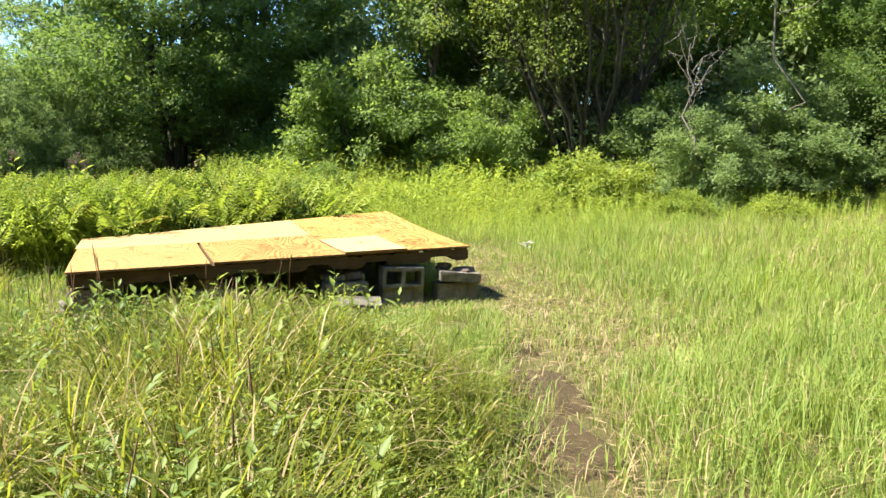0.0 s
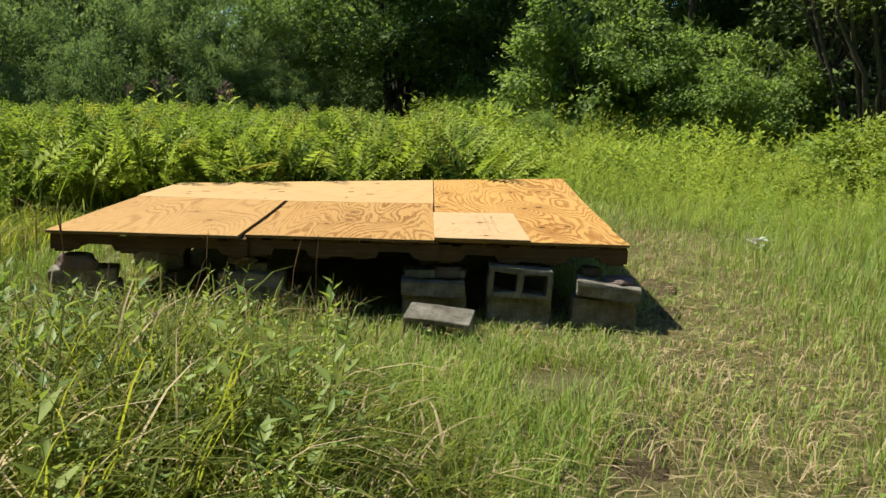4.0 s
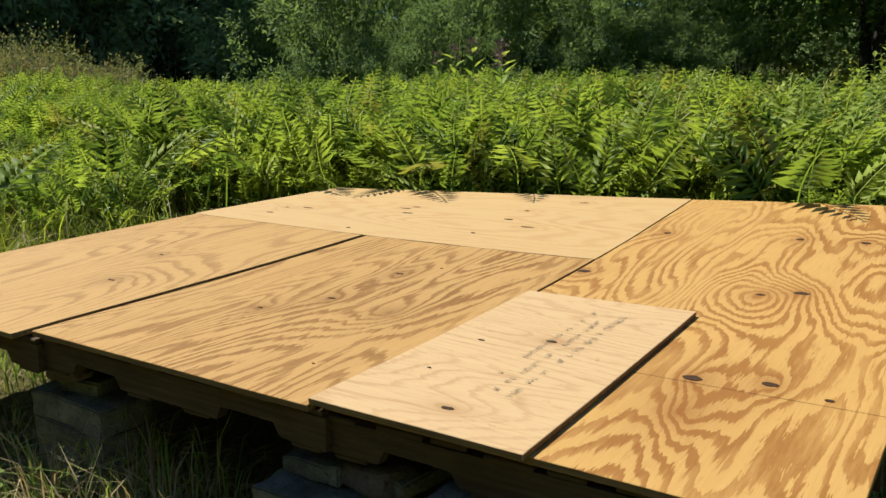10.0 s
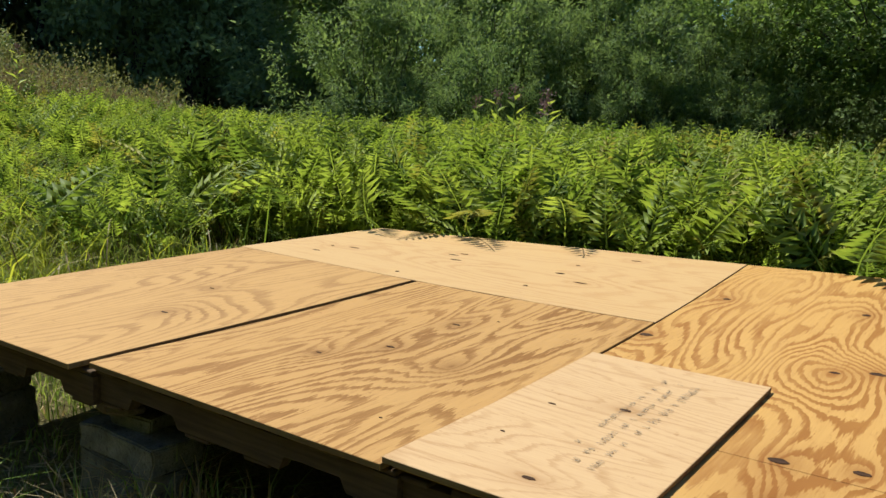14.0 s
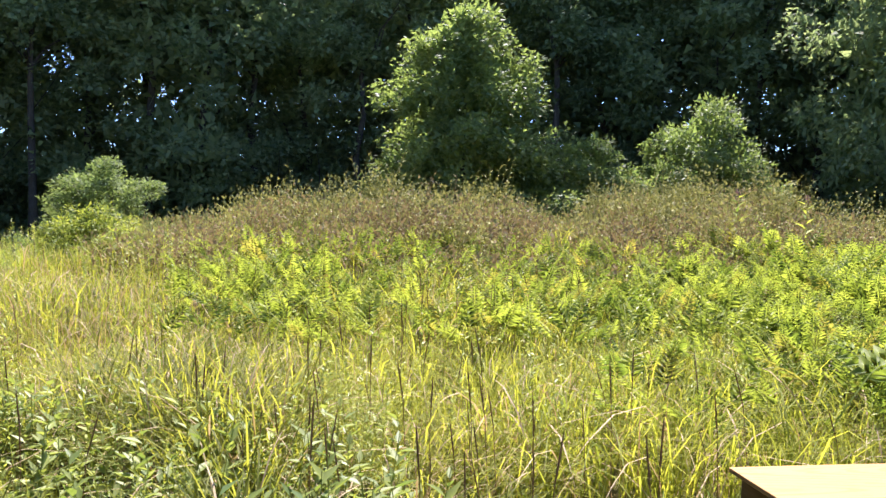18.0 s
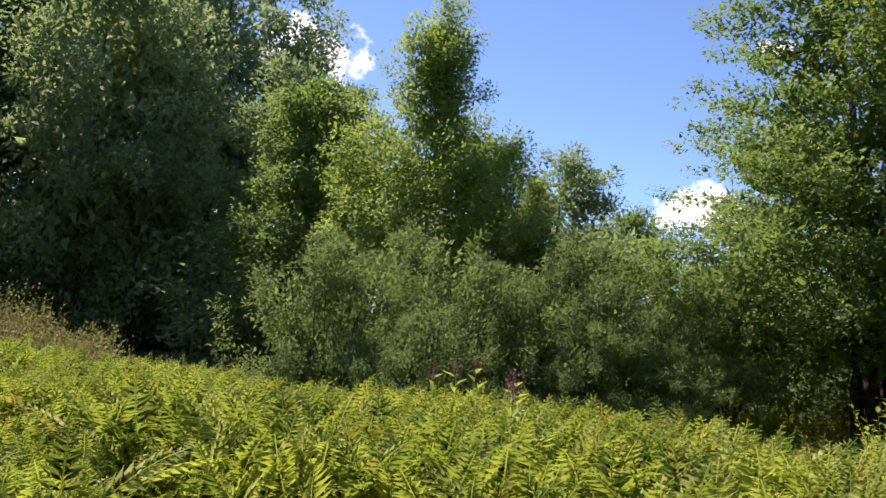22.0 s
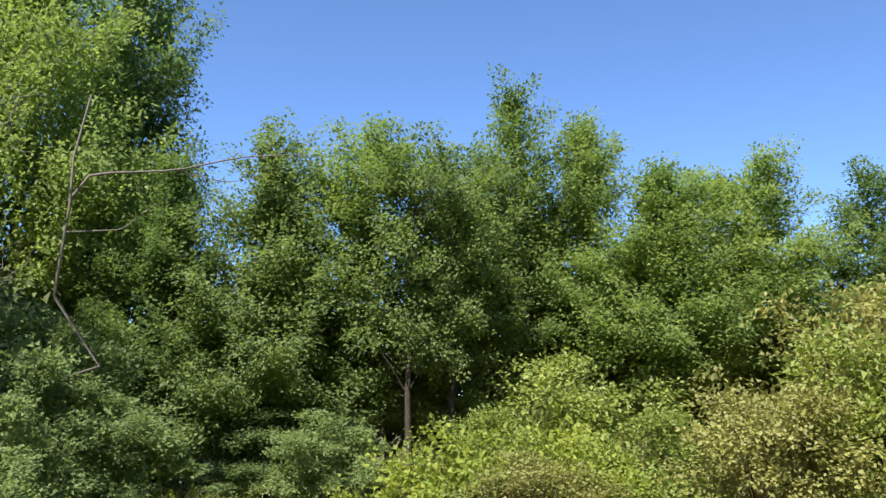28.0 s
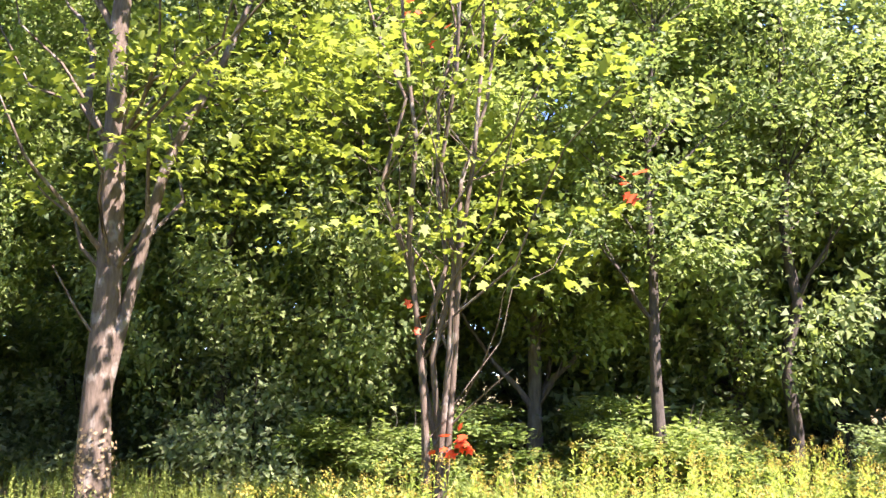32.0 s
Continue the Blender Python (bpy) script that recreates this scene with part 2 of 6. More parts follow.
def concrete_material(name, dark, light):
    """Weathered concrete: coarse grains and pits, pale worn patches, brown and greenish stains."""
    m = Nodes(name)
    n1 = m.noise(m.coords(), 150, 4, 0.75)
    n2 = m.noise(m.coords(), 9, 5, 0.65)
    n3 = m.noise(m.coords(), 3.2, 3, 0.6)
    pit = m.noise(m.coords(), 55, 3, 0.6)
    oi = m.n.new("ShaderNodeObjectInfo")
    col = m.ramp(n2, [(0.28, dark), (0.52, tuple((p + q) / 2 for p, q in zip(dark, light))), (0.74, light)])
    col = m.mix(m.ramp(n1, [(0.45, (0, 0, 0)), (0.7, (0.7, 0.7, 0.7))]), col, dark)
    col = m.mix(m.ramp(pit, [(0.6, (0, 0, 0)), (0.68, (0.8, 0.8, 0.8))]), col, (dark[0] * 0.5, dark[1] * 0.5, dark[2] * 0.5))
    col = m.mix(m.ramp(n3, [(0.52, (0, 0, 0)), (0.68, (0.6, 0.6, 0.6))]), col, (0.11, 0.085, 0.05))
    col = m.mix(m.math("MULTIPLY", oi.outputs["Random"], 0.3), col, dark)
    m.surface(col, 0.95, 0.12, m.bump(m.math("ADD", n1, m.math("MULTIPLY", n2, 2.0)), 0.9, 0.006))
    return m.mat


def ground_material():
    m = Nodes("soil and thatch")
    pos = m.place()
    fine = m.noise(pos, 60, 5, 0.7)
    mid = m.noise(pos, 5, 4, 0.6)
    big = m.noise(pos, 0.6, 3)
    straw = m.ramp(fine, [(0.3, (0.12, 0.085, 0.04)), (0.7, (0.44, 0.33, 0.16))])
    green = m.ramp(fine, [(0.3, (0.06, 0.08, 0.02)), (0.7, (0.20, 0.24, 0.06))])
    col = m.mix(m.ramp(mid, [(0.25, (0.35, 0.35, 0.35)), (0.75, (0.9, 0.9, 0.9))]), green, straw)
    col = m.mix(m.math("MULTIPLY", big, 0.3), col, (0.12, 0.085, 0.045))
    m.surface(col, 0.95, 0.1, m.bump(fine, 1.0, 0.05))
    return m.mat


def soil_material():
    m = Nodes("bare brown soil")
    pos = m.place()
    fine = m.noise(pos, 90, 5, 0.7)
    mid = m.noise(pos, 11, 4, 0.6)
    col = m.mix(mid, m.ramp(fine, [(0.3, (0.05, 0.034, 0.02)), (0.7, (0.20, 0.14, 0.085))]), (0.16, 0.115, 0.06))
    m.surface(col, 0.97, 0.08, m.bump(fine, 1.0, 0.03))
    return m.mat


M_SOIL = soil_material()
M_GROUND = ground_material()
M_FERN = leaf_material("fern green", (0.08, 0.155, 0.02), (0.45, 0.54, 0.08), (1.2, 1.25, 0.75), 0.45, 0.6, 1.1, 0.2)
M_FERN_OLD = leaf_material("yellowing fern", (0.17, 0.20, 0.03), (0.48, 0.48, 0.085), (1.2, 1.15, 0.75), 0.45, 0.6, 1.1, 0.2)
M_GRASS = leaf_material("meadow grass", (0.12, 0.25, 0.03), (0.43, 0.53, 0.085), (1.4, 1.35, 0.8), 0.42, 0.6, 2.2, 0.2)
M_LAWN = leaf_material("short trampled grass", (0.115, 0.22, 0.035), (0.38, 0.46, 0.095), (1.3, 1.25, 0.8), 0.38, 0.6, 2.4, 0.2)
M_SEDGE = leaf_material("sedge and reed", (0.07, 0.13, 0.015), (0.42, 0.47, 0.055), (1.45, 1.35, 0.8), 0.55, 0.6, 0.9, 0.12)
# darker copy of M_SEDGE: the dense front clump's shade is put into its green
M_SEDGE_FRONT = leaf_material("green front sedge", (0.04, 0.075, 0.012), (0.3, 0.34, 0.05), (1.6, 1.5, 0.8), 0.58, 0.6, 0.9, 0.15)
M_STRAW = leaf_material("dry straw", (0.265, 0.205, 0.085), (0.55, 0.46, 0.21), (1.1, 1.0, 0.8), 0.3, 0.7, 1.0)
M_HERB = leaf_material("meadow herb leaves", (0.16, 0.27, 0.04), (0.48, 0.54, 0.09), (1.4, 1.3, 0.8), 0.45, 0.5, 0.7)
M_WEED = leaf_material("goldenrod leaves", (0.125, 0.23, 0.035), (0.42, 0.52, 0.09), (1.4, 1.32, 0.8), 0.46, 0.55, 0.9, 0.15)
M_OLIVE = leaf_material("olive brush leaves", (0.15, 0.18, 0.05), (0.40, 0.42, 0.11), (1.0, 1.0, 0.9), 0.25, 0.7, 0.6, 0.15)
M_BRUSH = leaf_material("brown brush leaves", (0.165, 0.13, 0.055), (0.36, 0.305, 0.12), (1.0, 1.0, 0.9), 0.25, 0.7, 0.5, 0.15)
M_MAPLE = leaf_material("maple leaves", (0.095, 0.17, 0.04), (0.305, 0.40, 0.095), (1.35, 1.4, 0.85), 0.5, 0.55, 0.6, 0.2)
M_DEEP = leaf_material("dark maple leaves", (0.06, 0.12, 0.037), (0.215, 0.305, 0.075), (1.4, 1.45, 0.85), 0.48, 0.55, 0.8, 0.2)
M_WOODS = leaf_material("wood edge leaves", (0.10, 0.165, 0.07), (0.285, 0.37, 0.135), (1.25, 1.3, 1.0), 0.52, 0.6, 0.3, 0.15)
M_WILLOW = leaf_material("willow leaves", (0.08, 0.145, 0.045), (0.265, 0.36, 0.11), (1.25, 1.25, 0.85), 0.46, 0.6, 0.9, 0.12)
M_VINE = leaf_material("vine leaves", (0.085, 0.15, 0.045), (0.275, 0.36, 0.1), (1.3, 1.35, 0.85), 0.48, 0.55, 0.8, 0.2)
M_YELLOW = leaf_material("yellowing leaves", (0.075, 0.14, 0.035), (0.28, 0.345, 0.07), (1.3, 1.3, 0.7), 0.48, 0.55, 0.55, 0.25)
M_KNOT = leaf_material("knotweed leaves", (0.11, 0.19, 0.035), (0.35, 0.425, 0.085), (1.2, 1.2, 0.75), 0.42, 0.5, 0.9, 0.3)
M_RUSSET = leaf_material("browning knotweed leaves", (0.13, 0.165, 0.045), (0.37, 0.39, 0.1), (1.15, 1.1, 0.75), 0.4, 0.5, 0.9, 0.3)
M_BRIGHT = leaf_material("sunlit maple leaves", (0.115, 0.185, 0.028), (0.305, 0.385, 0.06), (1.3, 1.3, 0.7), 0.5, 0.55, 0.6, 0.2)
M_RED = leaf_material("red autumn leaves", (0.5, 0.06, 0.015), (0.75, 0.13, 0.03), (1.2, 1.0, 0.8), 0.4, 0.5, 2.0)
M_PINK = leaf_material("dusty pink flower heads", (0.15, 0.095, 0.075), (0.27, 0.18, 0.14), (1.1, 1.0, 1.0), 0.3, 0.7, 3.0)
M_GOLD = leaf_material("yellow flower heads", (0.30, 0.27, 0.035), (0.42, 0.37, 0.06), (1.2, 1.1, 0.8), 0.35, 0.6, 2.0)
M_SPIKE = leaf_material("brown seed spikes", (0.12, 0.07, 0.032), (0.26, 0.16, 0.07), (1.0, 1.0, 1.0), 0.1, 0.8, 2.0)
M_BUSH = leaf_material("bright bush leaves", (0.12, 0.21, 0.03), (0.37, 0.45, 0.075), (1.4, 1.3, 0.8), 0.45, 0.55, 0.8, 0.2)
M_BARK = bark_material("grey bark", (0.06, 0.05, 0.04), (0.22, 0.19, 0.15))
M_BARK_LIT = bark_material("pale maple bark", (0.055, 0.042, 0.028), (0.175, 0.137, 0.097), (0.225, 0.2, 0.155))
M_BARK_DARK = bark_material("dark bark", (0.03, 0.025, 0.02), (0.10, 0.085, 0.065))
M_DEAD = bark_material("bleached dead wood", (0.11, 0.09, 0.07), (0.27, 0.235, 0.2))
M_STEM = wood_material("brown stems", (0.10, 0.065, 0.04), (0.27, 0.18, 0.11))
FLAME_KNOTS = ((-0.47, 0.605, 0.13), (-0.29, 0.65, 0.12), (-0.503, 1.415, 0.11), (-0.385, 1.475, 0.12), (-1.172, 1.483, 0.12), (-0.541, 2.199, 0.11),
               (-0.298, 2.202, 0.12), (-1.087, 2.171, 0.11), (-0.432, 0.379, 0.2), (-0.8, 0.42, 0.12))
PALE_SPOTS = ((-3.257, 2.063), (-3.223, 1.894), (-3.13, 2.1), (-2.565, 1.763), (-2.561, 2.352), (-2.509, 2.191), (-1.925, 2.434), (-1.915, 2.224),
              (-1.745, 2.097), (-1.926, 1.903), (-1.716, 2.683), (-2.6, 2.3))
PALE_KNOTS = tuple((x, y, 0.06) for x, y in PALE_SPOTS[::2])
TAN_KNOTS = ((-1.804, 0.751, 0.13), (-1.802, 1.151, 0.13), (-1.935, 0.533, 0.1), (-1.521, 0.709, 0.14))
M_PLY_FLAME = ply_material("plywood with bold flame grain", (0.585, 0.345, 0.115), (0.24, 0.085, 0.018), (0.54, 0.28, 0.07), 30.0, (1.0, 0.27, 1.0), 1.9, 0.3, FLAME_KNOTS, 1.2, 0.5)
M_PLY_TAN = ply_material("tan plywood", (0.53, 0.31, 0.115), (0.19, 0.08, 0.02), (0.46, 0.225, 0.06), 40.0, (1.0, 0.15, 1.0), 2.0, 3.1, TAN_KNOTS, 1.6, 0.45)
M_PLY_PALE = ply_material("pale plywood", (0.57, 0.37, 0.175), (0.40, 0.2, 0.075), (0.53, 0.32, 0.13), 22.0, (0.16, 0.8, 1.0), 0.8, 7.7, PALE_KNOTS, 1.2, 0.4)
M_PLY_WHITE = ply_material("whitish plywood offcut", (0.61, 0.405, 0.225), (0.31, 0.15, 0.055), (0.57, 0.36, 0.17), 34.0, (0.3, 0.9, 1.0), 0.75, 5.2, ((-0.886, 0.093, 0.07), (-0.894, 0.651, 0.08)), 1.0, 0.3)
M_EDGE = wood_material("plywood edge", (0.16, 0.09, 0.04), (0.42, 0.28, 0.13))
M_KNOTHOLE = wood_material("dark knot", (0.03, 0.015, 0.008), (0.12, 0.05, 0.02))
M_INK = wood_material("faded ink stamp", (0.27, 0.195, 0.125), (0.45, 0.33, 0.2))
M_PALLET = wood_material("weathered pallet wood", (0.06, 0.034, 0.018), (0.19, 0.115, 0.06))
M_CONCRETE = concrete_material("grey concrete", (0.09, 0.074, 0.056), (0.40, 0.355, 0.29))
M_STONE = concrete_material("brown flat stone", (0.13, 0.09, 0.08), (0.3, 0.22, 0.2))

# ---------------------------------------------------------------- mesh helpers


def raw_mesh(name, verts, tris, mats, index=None, smooth=False):
    """A mesh from arrays of vertices and triangles; index gives each triangle's material slot."""
    me = bpy.data.meshes.new(name)
    verts, tris = np.asarray(verts, np.float32), np.asarray(tris, np.int32)
    me.vertices.add(len(verts))
    me.vertices.foreach_set("co", verts.ravel())
    me.loops.add(tris.size)
    me.loops.foreach_set("vertex_index", tris.ravel())
    me.polygons.add(len(tris))
    me.polygons.foreach_set("loop_start", np.arange(0, tris.size, 3, dtype=np.int32))
    me.polygons.foreach_set("loop_total", np.full(len(tris), 3, np.int32))
    if index is not None:
        me.polygons.foreach_set("material_index", np.asarray(index, np.int32))
    if smooth:
        me.polygons.foreach_set("use_smooth", np.ones(len(tris), bool))
    for m in mats:
        me.materials.append(m)
    me.update(calc_edges=True)
    return me


class Pile:
    """Collects vertices and triangles of many small pieces."""

    def __init__(self):
        self.v, self.t, self.m, self.n = [], [], [], 0

    def put(self, v, t, slot=0):
        v, t = np.asarray(v, np.float32).reshape(-1, 3), np.asarray(t, np.int32).reshape(-1, 3)
        self.v.append(v)
        self.t.append(t + self.n)
        self.m.append(np.full(len(t), slot, np.int32))
        self.n += len(v)

    def mesh(self, name, mats, smooth=False):
        return raw_mesh(name, np.concatenate(self.v), np.concatenate(self.t), mats, np.concatenate(self.m), smooth)


def scatter(pile, template, tris, origin, along, side, up, size, slot=0):
    """Puts the template (k,3: along, side, up) at every origin, in its own axes and size."""
    o, a, s, u = (np.asarray(q, np.float32)[:, None, :] for q in (origin, along, side, up))
    size = np.asarray(size, np.float32)
    size = size[:, None, None] if size.ndim == 1 else size[:, None, :]
    t = np.asarray(template, np.float32)[None] * size
    v = o + a * t[..., 0:1] + s * t[..., 1:2] + u * t[..., 2:3]
    n, k = v.shape[:2]
    f = (np.asarray(tris, np.int32)[None] + (np.arange(n, dtype=np.int32) * k)[:, None, None])
    pile.put(v.reshape(-1, 3), f.reshape(-1, 3), slot)


def unit(v):
    return v / np.maximum(np.linalg.norm(v, axis=-1, keepdims=True), 1e-9)


def axes(along, up):
    a = unit(along)
    s = unit(np.cross(up, a))
    return a, s, np.cross(a, s)


LEAF = (np.array([(0, 0, 0), (0.45, 0.36, 0.09), (1, 0, -0.08), (0.45, -0.36, 0.09)]), [(0, 2, 1), (0, 3, 2)])
SLIP = (np.array([(0, -0.3, 0), (0.25, 0.36, 0.07), (1, -0.05, -0.08)]), [(0, 2, 1)])
BLADE = (np.array([(0, 0, 0), (0.42, 0.19, 0.04), (1, 0, -0.14), (0.42, -0.19, 0.04)]), [(0, 2, 1), (0, 3, 2)])
LANCE = (np.array([(0, 0, 0), (0.4, 0.13, 0.03), (1, 0, -0.12), (0.4, -0.13, 0.03)]), [(0, 2, 1), (0, 3, 2)])
LOBED = (np.array([(0, 0, 0), (0.12, 0.34, 0.02), (0.38, 0.22, 0.03), (0.62, 0.5, -0.03), (0.66, 0.2, 0.03), (1, 0, -0.05),
                   (0.66, -0.2, 0.03), (0.62, -0.5, -0.03), (0.38, -0.22, 0.03), (0.12, -0.34, 0.02)]),
         [(0, 2, 1), (0, 4, 2), (2, 4, 3), (0, 5, 4), (0, 6, 5), (0, 8, 6), (6, 8, 7), (0, 9, 8)])


def tube(pile, points, radii, sides=6, slot=0):
    p = np.asarray(points, float)
    r = np.asarray(radii, float)
    d = unit(np.gradient(p, axis=0))
    ref = np.where(np.abs(d[:, 2:3]) > 0.9, np.array([[1.0, 0, 0]]), np.array([[0, 0, 1.0]]))
    s = unit(np.cross(d, ref))
    u = np.cross(d, s)
    ang = np.linspace(0, 2 * np.pi, sides, endpoint=False)
    ring = s[:, None] * np.cos(ang)[None, :, None] + u[:, None] * np.sin(ang)[None, :, None]
    v = p[:, None] + ring * r[:, None, None]
    n = len(p)
    i = np.arange(n - 1)[:, None] * sides + np.arange(sides)[None]
    j = np.arange(n - 1)[:, None] * sides + (np.arange(sides)[None] + 1) % sides
    t = np.concatenate([np.stack([i, j, j + sides], -1).reshape(-1, 3), np.stack([i, j + sides, i + sides], -1).reshape(-1, 3)])
    pile.put(v.reshape(-1, 3), t, slot)


def bent(a, b, n, sag, rng):
    """A crooked line from a to b that bows upwards by sag."""
    a, b = np.asarray(a, float), np.asarray(b, float)
    u = np.linspace(0, 1, n)[:, None]
    L = np.linalg.norm(b - a)
    off = rng.normal(0, 0.035 * L, (n, 3)) * np.sin(u * np.pi)
    line = a + (b - a) * u + off
    line[:, 2] += sag * np.sin(u[:, 0] * np.pi)
    return line


def part(name, data, parent, label=""):
    ob = new(name, data)
    ob.parent = parent
    if label:
        ob["label"] = label
    return ob


def leaves_at(pile, centers, out, count, spread, size, shape, rng, slot=0, droop=0.25, flat=0.5, level=0.0):
    """Clumps of leaves: count leaves round every centre in a flattened cloud, faces turned up and outwards."""
    n = len(centers) * count
    c = np.repeat(centers, count, 0)
    o = np.repeat(out, count, 0)
    off = unit(rng.normal(0, 1, (n, 3))) * rng.random((n, 1)) ** 0.45 * 1.9 * np.array([1, 1, flat]) * spread
    pos = c + off
    al = unit(off * 0.6 / max(spread, 1e-6) + o * 0.7 + rng.normal(0, 0.6, (n, 3)))
    al[:, 2] -= droop
    up = np.array([0, 0, 0.75 + level]) + o * (0.55 - 0.3 * min(1, level)) + rng.normal(0, 0.45, (n, 3))
    a, s, u = axes(al, up)
    sz = size * rng.uniform(0.6, 1.3, n)
    scatter(pile, shape[0], shape[1], pos, a, s, u, sz, slot)


def crown_points(rng, n, low, top, radius, profile, solid=0.3, ragged=0.3, gaps=0.3):
    """Places of the boughs' leaf masses in a crown; profile(u) is its relative radius at the relative height u."""
    pts, outs = [], []
    seed = rng.uniform(0, 90)
    guard = 0
    while len(pts) < n and guard < n * 60:
        guard += 1
        u = rng.random()
        if rng.random() > profile(u) + 0.08:
            continue
        th = rng.uniform(0, 2 * np.pi)
        lump = 1 + ragged * noise.noise(Vector((math.cos(th) * 1.6, math.sin(th) * 1.6, u * 4 + seed))) * 1.7
        r = radius * profile(u) * lump * rng.random() ** solid
        z = low + (top - low) * u
        x, y = r * math.cos(th), r * math.sin(th)
        if noise.noise(Vector((x * 0.7 + seed, y * 0.7, z * 0.7))) < gaps - 0.7:
            continue
        pts.append((x, y, z))
        outs.append((math.cos(th), math.sin(th), 0.2 + (u - 0.5) * 0.9))
    return np.array(pts), unit(np.array(outs))


def egg(u):
    return max(0.0, math.sin(math.pi * min(1, u * 0.86 + 0.12)) ** 0.7)


def cone(u):
    return max(0.05, (1 - u) ** 0.72 * min(1, u * 6 + 0.7))


def spire(u):
    return max(0.05, (1 - u) ** 0.75 * min(1, u * 3 + 0.65))


def dome(u):
    return max(0.05, math.sqrt(max(0, 1 - (u * 0.98) ** 2.4)))


def crest(u):
    """Widest low down, narrowing to a rounded point."""
    return max(0.04, min(1, u * 3 + 0.55) * (1 - u ** 1.5) ** 0.85)


def slim(u):
    return max(0.05, math.sin(math.pi * (u * 0.9 + 0.08)) ** 0.5 * 0.9)


def plant(kind, label, category, seed, height, low, radius, profile, boughs, sub, count, spread, leaf, shape, leaf_mat, bark,
          trunk_r, stems=1, limbs=8, twigs=24, solid=0.3, ragged=0.3, gaps=0.3, droop=0.1, flat=0.75, splay=0.0, group="", core=0.0, straight=0.03, tops=0.95, level=0.35, bough=(1.8, 1.4, 0.85, 0.0), fan=0.8):
    """A tree or shrub at the origin: a tapered trunk (or several stems), limbs, twigs and a crown of leaf masses.
    boughs: leaf masses; sub: clumps in each; count: leaves in a clump; core: size of the large inner leaves;
    bough: length, width, thickness and upward slope of a leaf mass."""
    rng = np.random.default_rng(seed)
    root = new(kind)
    tagged(root, label, category, group)
    heads, outs = crown_points(rng, boughs, low, height, radius, profile, solid, ragged, gaps)
    reach = spread * 1.9
    nh = len(heads) * sub
    long, wide, thick, lift = bough
    far = np.repeat(outs * np.array([1, 1, 0.35]) + np.array([0, 0, lift]), sub, 0)
    across = np.stack([-far[:, 1], far[:, 0], 0 * far[:, 0]], -1)
    ball = unit(rng.normal(0, 1, (nh, 3))) * rng.random((nh, 1)) ** 0.5 * reach
    pts = np.repeat(heads, sub, 0) + far * ball[:, :1] * long + across * ball[:, 1:2] * wide
    pts[:, 2] += ball[:, 2] * thick - 0.16 * (ball[:, 0] / reach + 0.2) ** 2 * reach
    pts[:, 2] = np.maximum(pts[:, 2], 0.06)
    out = unit(np.repeat(outs, sub, 0) + rng.normal(0, 0.25, (len(pts), 3)))
    lines = []
    for k in range(stems):
        th = 2 * np.pi * k / stems + rng.uniform(-0.4, 0.4)
        foot = np.array([math.cos(th), math.sin(th), 0]) * trunk_r * (1.3 if stems > 1 else 0)
        tip = np.array([math.cos(th) * splay * height, math.sin(th) * splay * height, height * tops * rng.uniform(0.86, 1.0)])
        u = np.linspace(0, 1, 10)[:, None]
        line = foot + (tip - foot) * u + rng.normal(0, straight * height * 0.3, (10, 3)) * np.sin(u * np.pi) * (1, 1, 0)
        if splay:
            line[:, :2] = foot[:2] + (tip[:2] - foot[:2]) * u ** fan
            line[:, :2] += rng.normal(0, 0.012 * height, (10, 2)) * np.sin(u * np.pi)
        line[0, 2] = -0.15
        rad = trunk_r * (1 - u[:, 0] ** 1.1 * 0.93)
        rad[0] *= 1.35
        p = Pile()
        tube(p, line, rad, 9)
        part("trunk" if stems == 1 else "stem", p.mesh("trunk", [bark], True), root)
        lines.append(line)
    order = rng.permutation(len(heads))
    p = Pile()
    for n, i in enumerate(order[:limbs + twigs]):
        line = lines[rng.integers(len(lines))]
        e = heads[i]
        k = int(np.clip(np.searchsorted(line[:, 2], max(0.2 * e[2], e[2] - 1.15 * np.hypot(e[0] - line[5, 0], e[1] - line[5, 1]) - 0.2)), 1, 8))
        s = line[k]
        rr = trunk_r * (1 - (k / 9) * 0.9) * (0.5 if n < limbs else 0.25)
        path = bent(s, e, 6, 0.03 * height * rng.uniform(-0.3, 0.6), rng)
        if n < limbs:
            q = Pile()
            tube(q, path, np.linspace(rr, max(0.006, rr * 0.15), 6), 5)
            part("limb", q.mesh("limb", [bark], True), root)
        else:
            tube(p, path, np.linspace(rr, max(0.004, rr * 0.15), 6), 3)
    if twigs:
        tagged(part("twig_spray", p.mesh("twig_spray", [bark], True), root), kind="stuff")
    p = Pile()
    leaves_at(p, pts, out, count, spread, leaf, shape, rng, 0, droop, flat, level)
    if core:
        inner = heads * np.array([0.62, 0.62, 0.95])
        leaves_at(p, inner, np.tile([0, 0, 1.0], (len(inner), 1)), 40, reach * 0.9, core * 0.85, SLIP, rng, 0, 0.1, 1.0)
    part("crown", p.mesh("crown", [leaf_mat]), root)
    return root


def set_at(ob, x, y, z=0.0, turn=0.0, scale=1.0, tall=1.0):
    ob.location = (x, y, z)
    ob.rotation_euler = (0, 0, radians(turn))
    ob.scale = (scale, scale, scale * tall)
    return ob


def again(ob, x, y, z=0.0, turn=0.0, scale=1.0, tall=1.0, label=""):
    keep = tuple(ob.scale)
    ob.scale = (1, 1, 1)
    c = copy_thing(ob, Matrix.LocRotScale((x, y, z), Euler((0, 0, radians(turn))), (scale, scale, scale * tall)))
    ob.scale = keep
    if label:
        c["label"] = label
    return c


